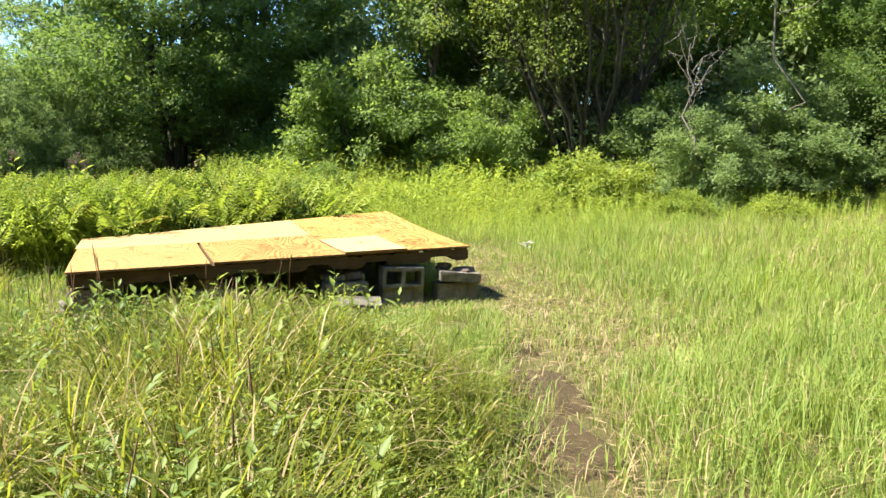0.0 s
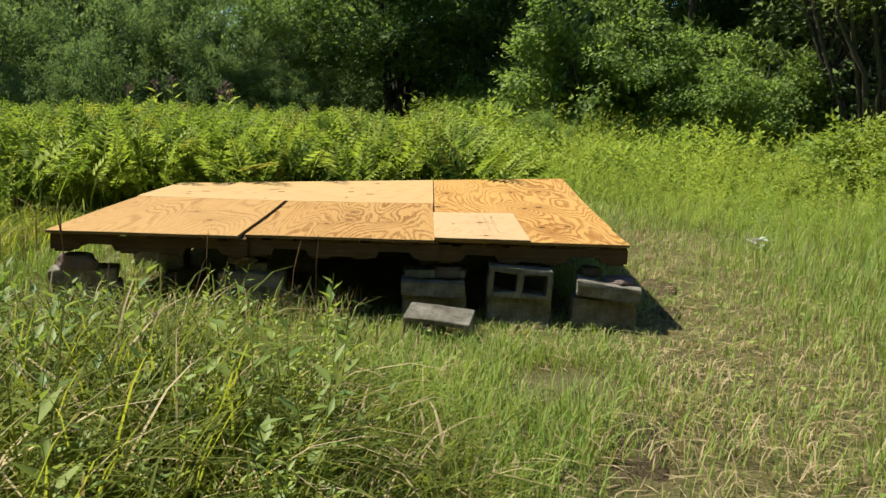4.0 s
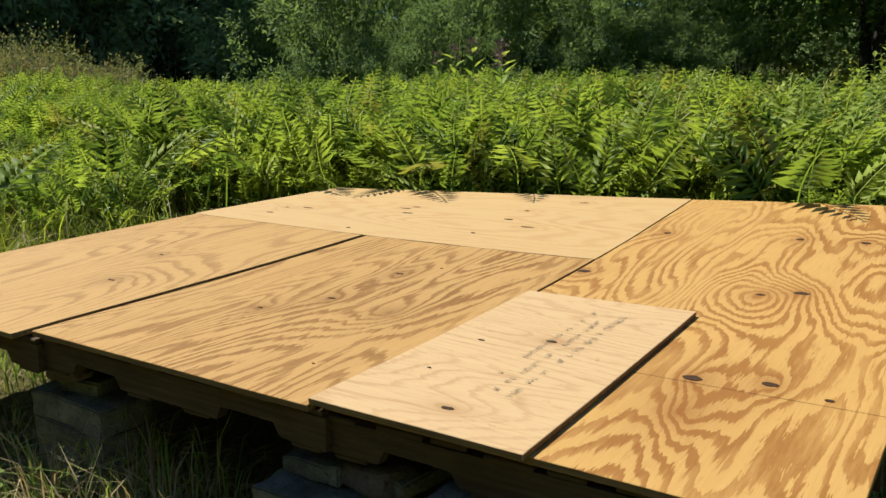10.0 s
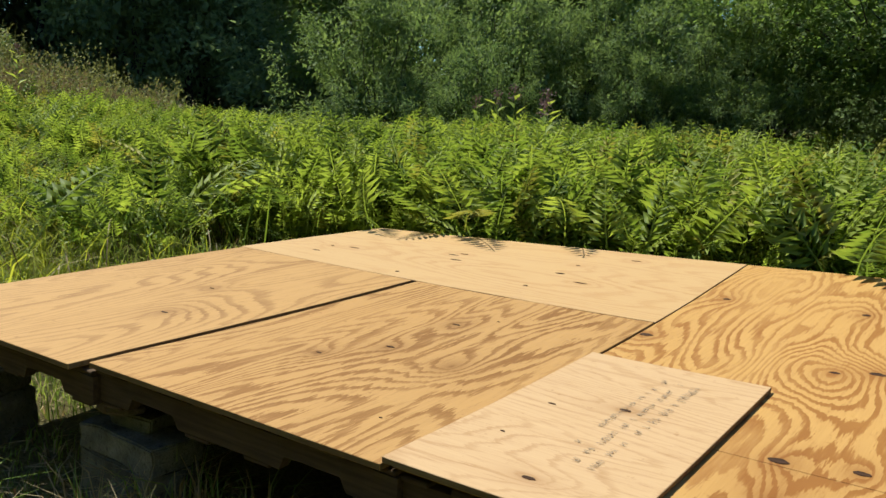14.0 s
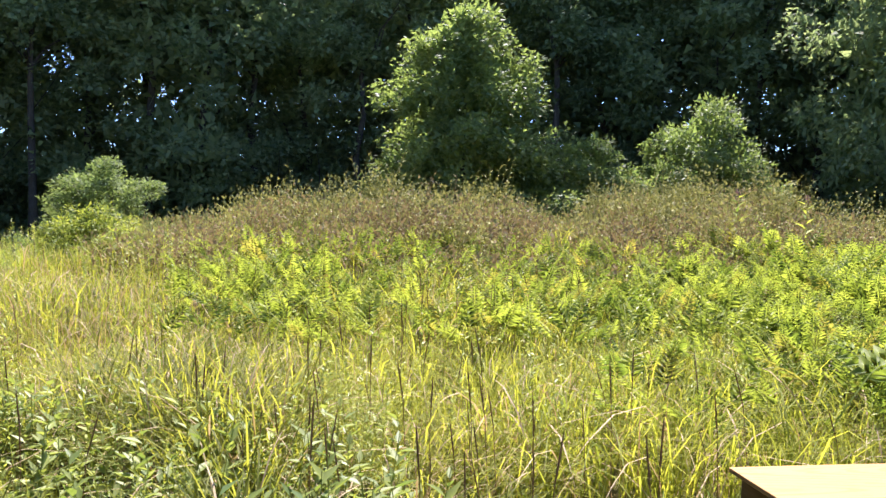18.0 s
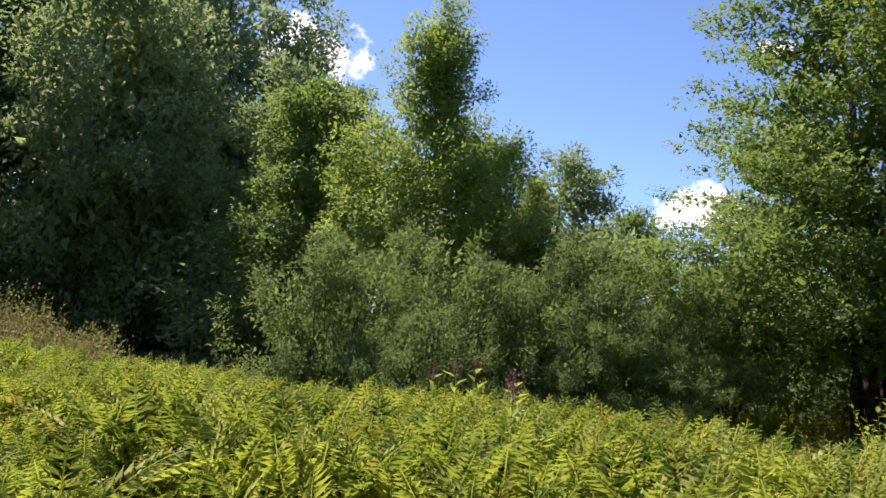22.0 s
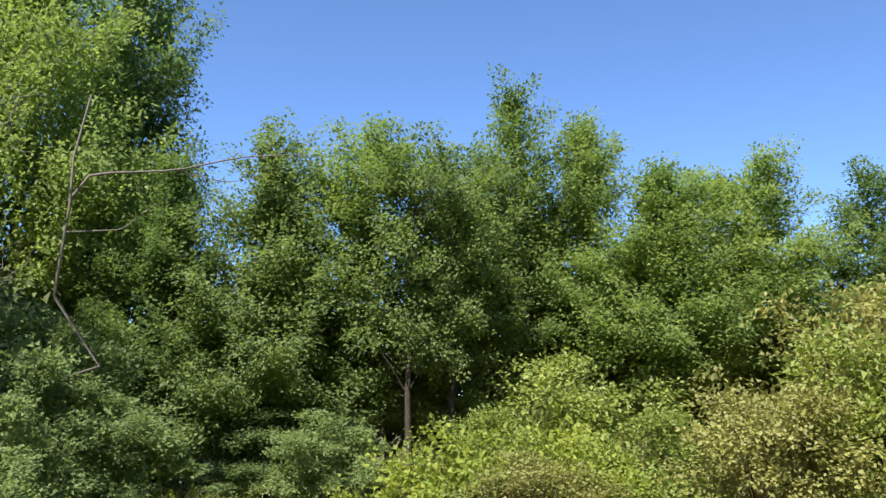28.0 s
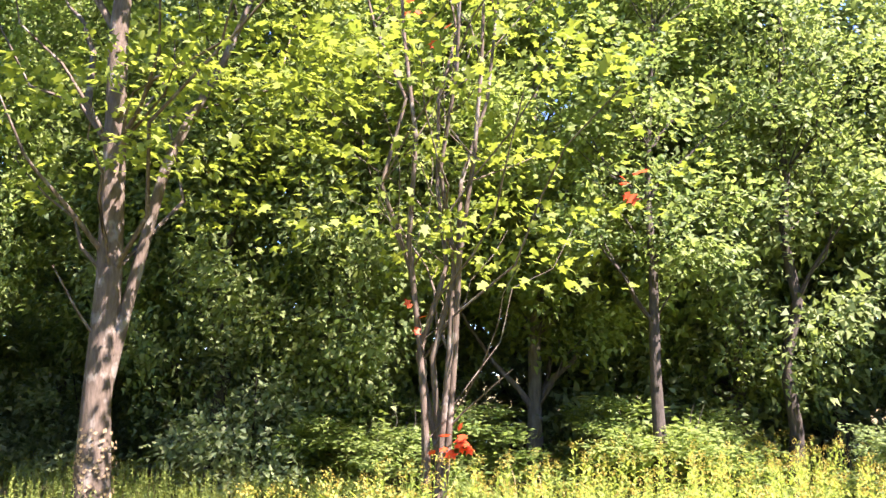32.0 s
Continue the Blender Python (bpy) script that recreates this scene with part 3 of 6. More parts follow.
def rise(x, y):
    """Height of the ground."""
    h = 1.0 * np.exp(-((x + 16) / 5.5) ** 2 - ((y + 1.0) / 7.0) ** 2)
    h = h + 0.75 * np.exp(-((x + 15.5) / 4.0) ** 2 - ((y - 5.6) / 2.6) ** 2)
    h = h + 0.4 * np.clip((y - 7) / 9, 0, 1) ** 1.5 * np.clip((14 - np.abs(x)) / 5, 0, 1)
    far = np.clip((np.hypot(x, y) - 7) / 10, 0, 1)
    return h + 0.05 * np.sin(x * 0.9 + 1.3) * np.cos(y * 0.8) * far + 0.25 * far * np.clip((np.hypot(x, y) - 14) / 20, 0, 1)


# ---------------------------------------------------------------- ground
def build_ground():
    ring = np.concatenate([np.linspace(0, 14, 50), np.geomspace(14.6, 900, 40)])
    ang = np.linspace(0, 2 * np.pi, 96, endpoint=False)
    x = ring[:, None] * np.cos(ang)[None]
    y = ring[:, None] * np.sin(ang)[None]
    z = rise(x, y) + np.where(ring[:, None] < 25, 0.012 * np.sin(x * 5.1 + y * 2.3) * np.cos(y * 4.7), 0)
    v = np.stack([x, y, z], -1).reshape(-1, 3)
    n, k = len(ring), len(ang)
    i = np.arange(n - 1)[:, None] * k + np.arange(k)[None]
    j = np.arange(n - 1)[:, None] * k + (np.arange(k)[None] + 1) % k
    t = np.concatenate([np.stack([i, j + k, j], -1).reshape(-1, 3), np.stack([i, i + k, j + k], -1).reshape(-1, 3)])
    ob = new("ground", raw_mesh("ground", v, t, [M_GROUND], smooth=True))
    tagged(ob, "dry brown soil and thatch under meadow grass", "ground", kind="structure")


build_ground()
# ---------------------------------------------------------------- deck: blocks, pallets, plywood
def add_box(bm, x0, x1, y0, y1, z0, z1, slot=0):
    vs = [bm.verts.new(c) for c in ((x0, y0, z0), (x1, y0, z0), (x1, y1, z0), (x0, y1, z0), (x0, y0, z1), (x1, y0, z1), (x1, y1, z1), (x0, y1, z1))]
    for q in ((3, 2, 1, 0), (4, 5, 6, 7), (0, 1, 5, 4), (1, 2, 6, 5), (2, 3, 7, 6), (3, 0, 4, 7)):
        bm.faces.new([vs[i] for i in q]).material_index = slot
    return vs


def finish(bm, name, mats, bevel=0.0, rough=0.0, seed=0):
    if bevel:
        bmesh.ops.bevel(bm, geom=bm.edges[:], offset=bevel, segments=1, affect="EDGES", profile=0.5)
    if rough:
        for v in bm.verts:
            v.co += noise.noise_vector(v.co * 23 + Vector((seed, seed * 2.3, 0))) * rough
    bm.normal_update()
    me = bpy.data.meshes.new(name)
    bm.to_mesh(me)
    bm.free()
    for m in mats:
        me.materials.append(m)
    return me


DECK = 0.52


def deck_z(x, y):
    """Height of the plywood: the deck climbs towards its back right corner and sags a little in the middle."""
    u, v = np.clip(-np.asarray(x, float) / 3.53, 0, 1), np.clip(np.asarray(y, float) / 2.86, 0, 1)
    return 0.521 + 0.025 * u + v ** 2 * (0.101 * (1 - u) - 0.054 * u) - 0.025 * np.sin(math.pi * u) * np.sin(math.pi * v)


def deck_tilt(x, y):
    """Slopes of the plywood along x and y."""
    e = 0.05
    return float(deck_z(x + e, y) - deck_z(x - e, y)) / (2 * e), float(deck_z(x, y + e) - deck_z(x, y - e)) / (2 * e)


def stringer_mesh():
    """A pallet runner 1.2 m long with two fork notches in its lower edge."""
    bm = bmesh.new()
    L, h, w = 1.19, 0.089, 0.036
    xs = [0, 0.16, 0.18, 0.37, 0.39, 0.80, 0.82, 1.01, 1.03, L]
    lo = [0, 0, 0.038, 0.038, 0, 0, 0.038, 0.038, 0, 0]
    rows = [[bm.verts.new((x, y, z)) for x, z in zip(xs, zz)] for y, zz in ((0, lo), (0, [h] * 10), (w, [h] * 10), (w, lo))]
    for a, b in ((0, 1), (1, 2), (2, 3), (3, 0)):
        for i in range(9):
            bm.faces.new((rows[a][i], rows[a][i + 1], rows[b][i + 1], rows[b][i]))
    bm.faces.new([r[0] for r in rows])
    bm.faces.new([r[-1] for r in reversed(rows)])
    bmesh.ops.recalc_face_normals(bm, faces=bm.faces[:])
    bmesh.ops.subdivide_edges(bm, edges=[e for e in bm.edges if e.calc_length() > 0.15], cuts=2)
    return finish(bm, "stringer", [M_PALLET], 0, 0.004, 4)


def build_pallets():
    root = new("pallet")
    tagged(root, "weathered brown wooden pallet carrying the plywood deck", "pallet", "pallets under the deck")
    st = stringer_mesh()
    for y in (0.0, 0.45, 0.90):
        part("stringer", st, root).location = (0, y, 0.013)
    for i in range(8):
        bm = bmesh.new()
        w = (0.09, 0.135, 0.10, 0.12)[i % 4]
        add_box(bm, 0, w, -0.008 + 0.006 * (i % 3), 0.944, 0, 0.015)
        part("top_board", finish(bm, "top_board", [M_PALLET], 0.003, 0.003, i), root).location = (0.008 + i * 0.151, 0, 0.1025)
    for i in range(4):
        bm = bmesh.new()
        add_box(bm, 0, 0.1, 0.002, 0.934, 0, 0.0125)
        part("bottom_board", finish(bm, "bottom_board", [M_PALLET], 0.003, 0.003, i + 9), root).location = ((0.02, 0.42, 0.66, 1.07)[i], 0, 0)
    for c in range(3):
        for r in range(3):
            x, y = -1.2 - 1.17 * c - 0.003 * r, 0.014 - 0.025 * c + r * 0.95
            mx, my = x + 0.6, y + 0.47
            sx, sy = deck_tilt(mx, my)
            room = min(float(deck_z(px, py)) - sx * (px - mx) - sy * (py - my) for px in (x, mx, x + 1.19) for py in (y, my, y + 0.94))
            m = pose(x, y, room - sx * 0.6 - sy * 0.47 - 0.018 - 0.1185, math.degrees(math.atan(sy)), -math.degrees(math.atan(sx)), 0)
            if c == r == 0:
                root.matrix_world = m
            else:
                copy_thing(root, m)


def plywood(name, label, x0, x1, y0, y1, z, face, knots=(), t=0.018):
    bm = bmesh.new()
    add_box(bm, x0, x1, y0, y1, z - t, z)
    bm.faces.ensure_lookup_table()
    for f in bm.faces:
        f.normal_update()
        f.material_index = 0 if abs(f.normal.z) > 0.5 else 1
    bmesh.ops.bevel(bm, geom=bm.edges[:], offset=0.0015, segments=1, affect="EDGES")
    for axis, a, b in ((0, x0, x1), (1, y0, y1)):
        for k in range(1, 9):
            at = [0.0, 0.0, 0.0]
            at[axis] = a + (b - a) * k / 9
            bmesh.ops.bisect_plane(bm, geom=bm.verts[:] + bm.edges[:] + bm.faces[:], plane_co=at, plane_no=(axis == 0, axis == 1, 0))
    for v in bm.verts:
        v.co.z += float(deck_z(v.co.x, v.co.y)) - DECK + 0.0015 * noise.noise(Vector((v.co.x * 3, v.co.y * 3, x0)))
    ob = new(name, finish(bm, name, [face, M_EDGE]))
    tagged(ob, label, "plywood", "plywood sheets of the deck")
    for i, (kx, ky, a, b) in enumerate(knots):
        bm = bmesh.new()
        bmesh.ops.create_cone(bm, cap_ends=True, segments=14, radius1=1, radius2=0.9, depth=0.0015)
        for v in bm.verts:
            w = 1 + 0.25 * noise.noise(Vector((v.co.x * 2 + i, v.co.y * 2, kx)))
            v.co.x, v.co.y = v.co.x * a * w, v.co.y * b * w
        knot = part("knot", finish(bm, "knot", [M_KNOTHOLE]), ob, "dark oval knot")
        sx, sy = deck_tilt(kx, ky)
        knot.location = (kx, ky, float(deck_z(kx, ky)) - DECK + z + 0.0012)
        knot.rotation_euler = (math.atan(sy), -math.atan(sx), 0)
    return ob


def build_deck():
    build_pallets()
    plywood("plywood_sheet", "plywood sheet with bold wavy orange grain", -1.2, 0.012, SEAM + 0.002, 2.87, DECK, M_PLY_FLAME,
            [(-0.47, 0.605, 0.026, 0.016), (-0.29, 0.65, 0.022, 0.013), (-0.145, 0.61, 0.012, 0.008), (-0.503, 1.415, 0.018, 0.009), (-0.385, 1.475, 0.026, 0.016),
             (-1.172, 1.483, 0.026, 0.017), (-0.541, 2.199, 0.016, 0.012), (-0.298, 2.202, 0.018, 0.013), (-1.087, 2.171, 0.018, 0.011), (-0.233, 2.638, 0.012, 0.008)])
    plywood("plywood_sheet", "short plywood piece with orange ring grain", -1.2, -0.002, 0.0, SEAM - 0.001, DECK, M_PLY_FLAME, [(-0.05, 0.05, 0.004, 0.004)])
    plywood("plywood_sheet", "tan plywood sheet with fine straight grain", -2.366, -1.212, -0.035, 1.66, DECK, M_PLY_TAN,
            [(-1.804, 0.751, 0.02, 0.006), (-1.802, 1.151, 0.018, 0.005), (-1.935, 0.533, 0.012, 0.004), (-1.699, 1.293, 0.007, 0.004), (-1.4, 0.2, 0.006, 0.003)])
    plywood("plywood_sheet", "pinkish tan plywood sheet beside a dark gap", -3.545, -2.398, -0.085, 1.66, DECK, M_PLY_TAN2,
            [(-2.711, 0.509, 0.02, 0.005), (-2.9, 0.9, 0.012, 0.004)])
    plywood("plywood_sheet", "pale yellow plywood sheet at the deck's back", -3.565, -1.207, 1.665, 2.875, DECK + 0.0005, M_PLY_PALE,
            [(x, y, 0.012 + 0.012 * (k % 3), 0.006 + 0.0025 * (k % 2)) for k, (x, y) in enumerate(PALE_SPOTS)])
    p = plywood("plywood_offcut", "whitish plywood offcut with a faded stamp lying on the deck", -1.213, -0.622, -0.028, 1.112, DECK + 0.017, M_PLY_WHITE,
                [(-0.886, 0.093, 0.018, 0.008), (-0.894, 0.651, 0.018, 0.009), (-1.079, 0.568, 0.012, 0.004), (-1.08, 0.3, 0.007, 0.003)], t=0.016)
    rng = np.random.default_rng(3)
    pile = Pile()
    for row in range(3):
        y = 0.2 + 0.05 * row
        while y < 0.96:
            if rng.random() < 0.22:
                y += 0.03
                continue
            x = -0.80 - row * 0.05 + rng.normal(0, 0.0015)
            h = 0.009 * (1.5 if row == 0 and y > 0.6 else 1)
            strokes = [((x - h, y), (x + h, y + rng.uniform(-0.003, 0.006)))]
            strokes += [((x + rng.uniform(-h, h), y), (x + rng.uniform(-h, h), y + 0.01)) for _ in range(rng.integers(0, 3))]
            for (xa, ya), (xb, yb) in strokes:
                dx, dy = xb - xa, yb - ya
                L = math.hypot(dx, dy) + 1e-6
                nx, ny = -dy / L * 0.0013, dx / L * 0.0013
                v = [(xa - nx, ya - ny, 0), (xb - nx, yb - ny, 0), (xb + nx, yb + ny, 0), (xa + nx, ya + ny, 0)]
                v = np.array(v)
                v[:, 2] = deck_z(v[:, 0], v[:, 1]) + 0.0195
                pile.put(v, [(0, 1, 2), (0, 2, 3)])
            y += rng.uniform(0.012, 0.018)
    tagged(part("stamp", pile.mesh("stamp", [M_INK]), p, "faded illegible ink stamp"), kind="stuff")


def block_mesh(kind, seed):
    """A two-core concrete block lying with its cores along y, a solid one, or a thin slab; base at z = 0."""
    bm = bmesh.new()
    w, d, h = 0.395, 0.195, 0.19
    if kind == "hollow":
        xs, zs = (0, 0.034, w / 2 - 0.02, w / 2 + 0.02, w - 0.034, w), (0, 0.034, h - 0.034, h)
        g = [[[bm.verts.new((x, y, z)) for z in zs] for x in xs] for y in (0, d)]
        solid = lambda i, k: 0 <= i < 5 and 0 <= k < 3 and not (k == 1 and i in (1, 3))
        for i in range(5):
            for k in range(3):
                if not solid(i, k):
                    continue
                bm.faces.new((g[0][i][k], g[0][i + 1][k], g[0][i + 1][k + 1], g[0][i][k + 1]))
                bm.faces.new((g[1][i][k], g[1][i][k + 1], g[1][i + 1][k + 1], g[1][i + 1][k]))
                for di, dk, p, q in ((-1, 0, (i, k), (i, k + 1)), (1, 0, (i + 1, k + 1), (i + 1, k)), (0, -1, (i + 1, k), (i, k)), (0, 1, (i, k + 1), (i + 1, k + 1))):
                    if not solid(i + di, k + dk):
                        bm.faces.new((g[0][p[0]][p[1]], g[0][q[0]][q[1]], g[1][q[0]][q[1]], g[1][p[0]][p[1]]))
        bmesh.ops.recalc_face_normals(bm, faces=bm.faces[:])
        sharp = [q for q in bm.edges if q.calc_face_angle(0) > 0.5]
        bmesh.ops.bevel(bm, geom=sharp, offset=0.005, segments=1, affect="EDGES")
        return finish(bm, "concrete_block", [M_CONCRETE], 0, 0.011, seed)
    if kind == "solid":
        add_box(bm, 0, w, 0, d, 0, h)
    elif kind == "slab":
        add_box(bm, 0, w, 0, d, 0, 0.09)
    elif kind == "half":
        add_box(bm, 0, 0.19, 0, d, 0, 0.05)
    bmesh.ops.bevel(bm, geom=bm.edges[:], offset=0.006, segments=2, affect="EDGES")
    bmesh.ops.subdivide_edges(bm, edges=[q for q in bm.edges if q.calc_length() > 0.06], cuts=3, use_grid_fill=True)
    return finish(bm, "concrete_block", [M_CONCRETE], 0, 0.011, seed)


def block(kind, label, x, y, z, turn=0.0, tip=0.0, lean=0.0):
    BLOCK_COUNT.append(1)
    ob = new("concrete_slab" if kind in ("slab", "half") else "concrete_block", block_mesh(kind, len(BLOCK_COUNT)))
    ob.matrix_world = pose(x, y, z, lean, tip, turn)
    return tagged(ob, label, "block", "concrete blocks under the deck")


def stone(x, y, z, sx, sy, sz, seed, label):
    bm = bmesh.new()
    bmesh.ops.create_icosphere(bm, subdivisions=3, radius=1)
    for v in bm.verts:
        c = v.co.copy()
        k = 1 + 0.35 * noise.noise(c * 1.4 + Vector((seed, 0, 0))) + 0.1 * noise.noise(c * 5 + Vector((0, seed, 0)))
        c.z = max(-0.75, min(0.75, c.z * 1.3))
        v.co = Vector((c.x * sx * k, c.y * sy * k, (c.z + 0.75) * sz * (0.9 + 0.1 * k)))
    ob = new("flat_stone", finish(bm, "flat_stone", [M_STONE]))
    ob.location = (x, y, z)
    tagged(ob, label, "stone", "shim stones on the blocks")


BLOCK_COUNT = []
SEAM = 0.575


def build_posts():
    # front row, from right to left
    block("solid", "grey concrete block under the deck's corner", -0.35, -0.06, 0.0, -4)
    block("slab", "grey concrete slab on a block", -0.34, -0.105, 0.222, -6, 7)
    stone(-0.06, 0.03, 0.266, 0.11, 0.09, 0.03, 1, "dark brown flat stone wedged under the pallet")
    stone(-0.22, 0.14, 0.285, 0.07, 0.06, 0.045, 2, "dark brown flat stone wedged under the pallet")
    block("solid", "grey concrete block half sunk in grass", -0.87, -0.02, -0.01, 0)
    block("hollow", "two-core concrete block lying on its side", -0.88, -0.055, 0.19, -1.5, 3.4)
    block("solid", "grey concrete block in a front pier", -1.40, -0.02, -0.01, 2)
    block("slab", "grey concrete slab on a front pier", -1.41, -0.055, 0.18, 1, 1.5)
    block("half", "small broken concrete piece on a pier", -1.39, 0.04, 0.27, 3)
    block("half", "small broken concrete piece on a pier", -1.20, 0.10, 0.27, -8)
    stone(-1.12, 0.11, 0.27, 0.1, 0.07, 0.05, 5, "dark brown flat stone wedged under the pallet")
    block("solid", "grey concrete block in a front pier", -2.56, 0.04, 0.0, -3)
    block("slab", "grey concrete slab on a front pier", -2.55, 0.04, 0.19, -2)
    block("half", "small broken concrete piece on a pier", -2.45, 0.08, 0.28, 6)
    stone(-2.42, 0.11, 0.327, 0.09, 0.06, 0.035, 6, "dark brown flat stone wedged under the pallet")
    block("solid", "grey concrete block under the deck's corner", -3.56, -0.00, 0.0, 12)
    block("slab", "grey concrete slab on a corner pier", -3.57, -0.02, 0.19, 15)
    stone(-3.42, 0.07, 0.278, 0.12, 0.08, 0.065, 7, "dark brown flat stone wedged under the pallet")
    # piers further in and along the right edge
    for y in (1.36, 2.62):
        for x in (-0.25, -1.3, -2.5, -3.5):
            block("solid", "grey concrete block in the shade of the deck", x - 0.02, y, 0.0, 90 if x > -1 else 0)
            block("hollow", "two-core concrete block in the shade of the deck", x, y, 0.19, 88 if x > -1 else 1)
    for y in (1.36, 2.62):
        stone(-0.30, y + 0.2, 0.378, 0.12, 0.12, 0.07 if y < 2 else 0.11, y, "dark brown flat stone wedged under the pallet")
    block("hollow", "two-core concrete block standing beside the deck", 0.10, 2.1, 0.0, 86)
    block("hollow", "two-core concrete block stacked beside the deck", 0.09, 2.11, 0.19, 91)
    block("slab", "grey concrete slab on top of the blocks beside the deck", 0.09, 2.13, 0.38, 94)
    block("hollow", "loose two-core concrete block tilted in the grass", -1.39, -0.33, -0.045, -14, 3, 12)


M_PLY_TAN2 = ply_material("pinkish tan plywood", (0.55, 0.32, 0.12), (0.22, 0.10, 0.03), (0.47, 0.255, 0.085), 40.0, (1.0, 0.15, 1.0), 1.2, 9.4, ((-2.711, 0.509, 0.12), (-2.9, 0.9, 0.1)), 0.9, 0.42)
build_deck()
build_posts()


# ---------------------------------------------------------------- grass and herbs
def blades(pile, pos, h, w, bend, turn, slot=0):
    """Bent grass blades of three triangles each."""
    n = len(pos)
    d = np.stack([np.cos(turn), np.sin(turn), 0 * turn], -1)
    s = np.stack([-np.sin(turn), np.cos(turn), 0 * turn], -1)
    z = np.array([0, 0, 1.0])
    b = (bend * h)[:, None]
    hh = h[:, None]
    ww = (w * 0.5)[:, None]
    drop = np.clip(bend, 0, 1)[:, None] ** 2
    mid = pos + d * b * 0.3 + z * hh * (0.6 - 0.05 * drop)
    tip = pos + d * b + z * hh * (1 - 0.42 * drop)
    v = np.stack([pos - s * ww, pos + s * ww, mid + s * ww * 0.8, mid - s * ww * 0.8, tip], 1)
    t = np.array([(0, 1, 2), (0, 2, 3), (3, 2, 4)])[None] + (np.arange(n) * 5)[:, None, None]
    pile.put(v.reshape(-1, 3), t.reshape(-1, 3), slot)


def arching(pile, pos, h, w, bend, turn, slot=0):
    """Long sedge blades that rise, bow over and hang: nine triangles each."""
    n = len(pos)
    d = np.stack([np.cos(turn), np.sin(turn), 0 * turn], -1)
    s = np.stack([-np.sin(turn), np.cos(turn), 0 * turn], -1)
    z = np.array([0, 0, 1.0])
    rows = []
    for u, wide in ((0.0, 0.8), (0.3, 1.0), (0.55, 0.95), (0.78, 0.75), (0.92, 0.45)):
        c = pos + d * (h * bend * u ** 1.7)[:, None] + z * (h * (1.12 * u - 0.62 * np.clip(bend, 0, 1.3) * u ** 3))[:, None]
        rows += [c - s * (w * 0.5 * wide)[:, None], c + s * (w * 0.5 * wide)[:, None]]
    tip = pos + d * (h * bend)[:, None] + z * (h * (1.12 - 0.62 * np.clip(bend, 0, 1.3)))[:, None]
    v = np.stack(rows + [tip], 1)
    t = []
    for q in range(4):
        t += [(2 * q, 2 * q + 1, 2 * q + 3), (2 * q, 2 * q + 3, 2 * q + 2)]
    t = np.array(t + [(8, 9, 10)])[None] + (np.arange(n) * 11)[:, None, None]
    pile.put(v.reshape(-1, 3), t.reshape(-1, 3), slot)


def field(n, rng, rmax, cx=-0.6, cy=-1.2, rmin=0.3, power=1.0):
    r = rmin + (rmax - rmin) * rng.random(n) ** power
    th = rng.uniform(0, 2 * np.pi, n)
    return cx + r * np.cos(th), cy + r * np.sin(th)


def blot(x, y, k, seed):
    """Soft patchy field from 0 to 1."""
    return 0.5 + 0.25 * (np.sin(x * k + seed) * np.cos(y * k * 1.3 - seed) + np.sin((x + y) * k * 0.6 + 2 * seed)
                         * np.cos((x - 0.7 * y) * k * 0.9 + seed))


def deck_gap(x, y):
    """Distance outside the deck's outline; negative under it."""
    return np.maximum(np.maximum(x - 0.0, -3.53 - x), np.maximum(y - 2.87, -0.03 - y))


WX = np.array([r[1] for r in PATH])
WY = np.array([r[2] for r in PATH])


def from_walk(x, y):
    return np.min(np.hypot(x[:, None] - WX[None], y[:, None] - WY[None]), axis=1)


def sedge_zone(x, y):
    """Where tall sedge and reeds stand: in front of the deck's left half and all along its left."""
    a = (x < -1.35 - 0.25 * (y + 1)) & (y < -1.45 + 0.2 * np.sin(x * 2))  & (y > -7) & (x > -14)
    b = (x < -4.3) & (y >= -1.7) & (y < 2.6)
    return a | b


def fern_zone(x, y):
    edge = -0.6 - 0.13 * (y - 3.2) + 0.12 * np.sin(y * 2.1)
    back = (y > 3.2 + 0.1 * np.sin(x * 3)) & (y < 7.4 + 0.4 * np.sin(x) - 0.08 * x) & (x < edge) & (x > -10.6 + 0.5 * np.sin(y * 2))
    left = (x < -4.9 + 0.4 * np.sin(y * 1.7)) & (y > 1.9 - 0.12 * (x + 5)) & (y <= 3.4) & (x > -10.6 + 0.5 * np.sin(y * 2))
    return back | left


def weed_zone(x, y):
    a = (x > -1.2 + 0.3 * np.sin(y)) & (y > 4.2 - 0.35 * np.clip(x, 0, 6) + 0.4 * np.sin(x * 1.7)) & (x > 2.4 - 0.45 * (y - 2)) & (y < 14)
    b = (x > 4.6) & (y > -3) & (y <= 5.2)
    c = (y > 8.3) & (x > -13) & (y < 18)
    return (a | b | c) & (np.hypot(x, y) < 19)


def tufts(rng, x, y, per, spread):
    """Blade feet in tufts round the given places, and the way each blade leans."""
    n = len(x) * per
    dx, dy = rng.normal(0, spread, n), rng.normal(0, spread, n)
    turn = np.arctan2(dy, dx) + rng.normal(0, 0.7, n)
    return np.repeat(x, per) + dx, np.repeat(y, per) + dy, turn


def lay(p, x, y, turn, h, w, bend, dry):
    pos = np.stack([x, y, rise(x, y) - 0.01], -1)
    for m, slot in ((~dry, 0), (dry, 1)):
        blades(p, pos[m], h[m], w[m], bend[m], turn[m], slot)


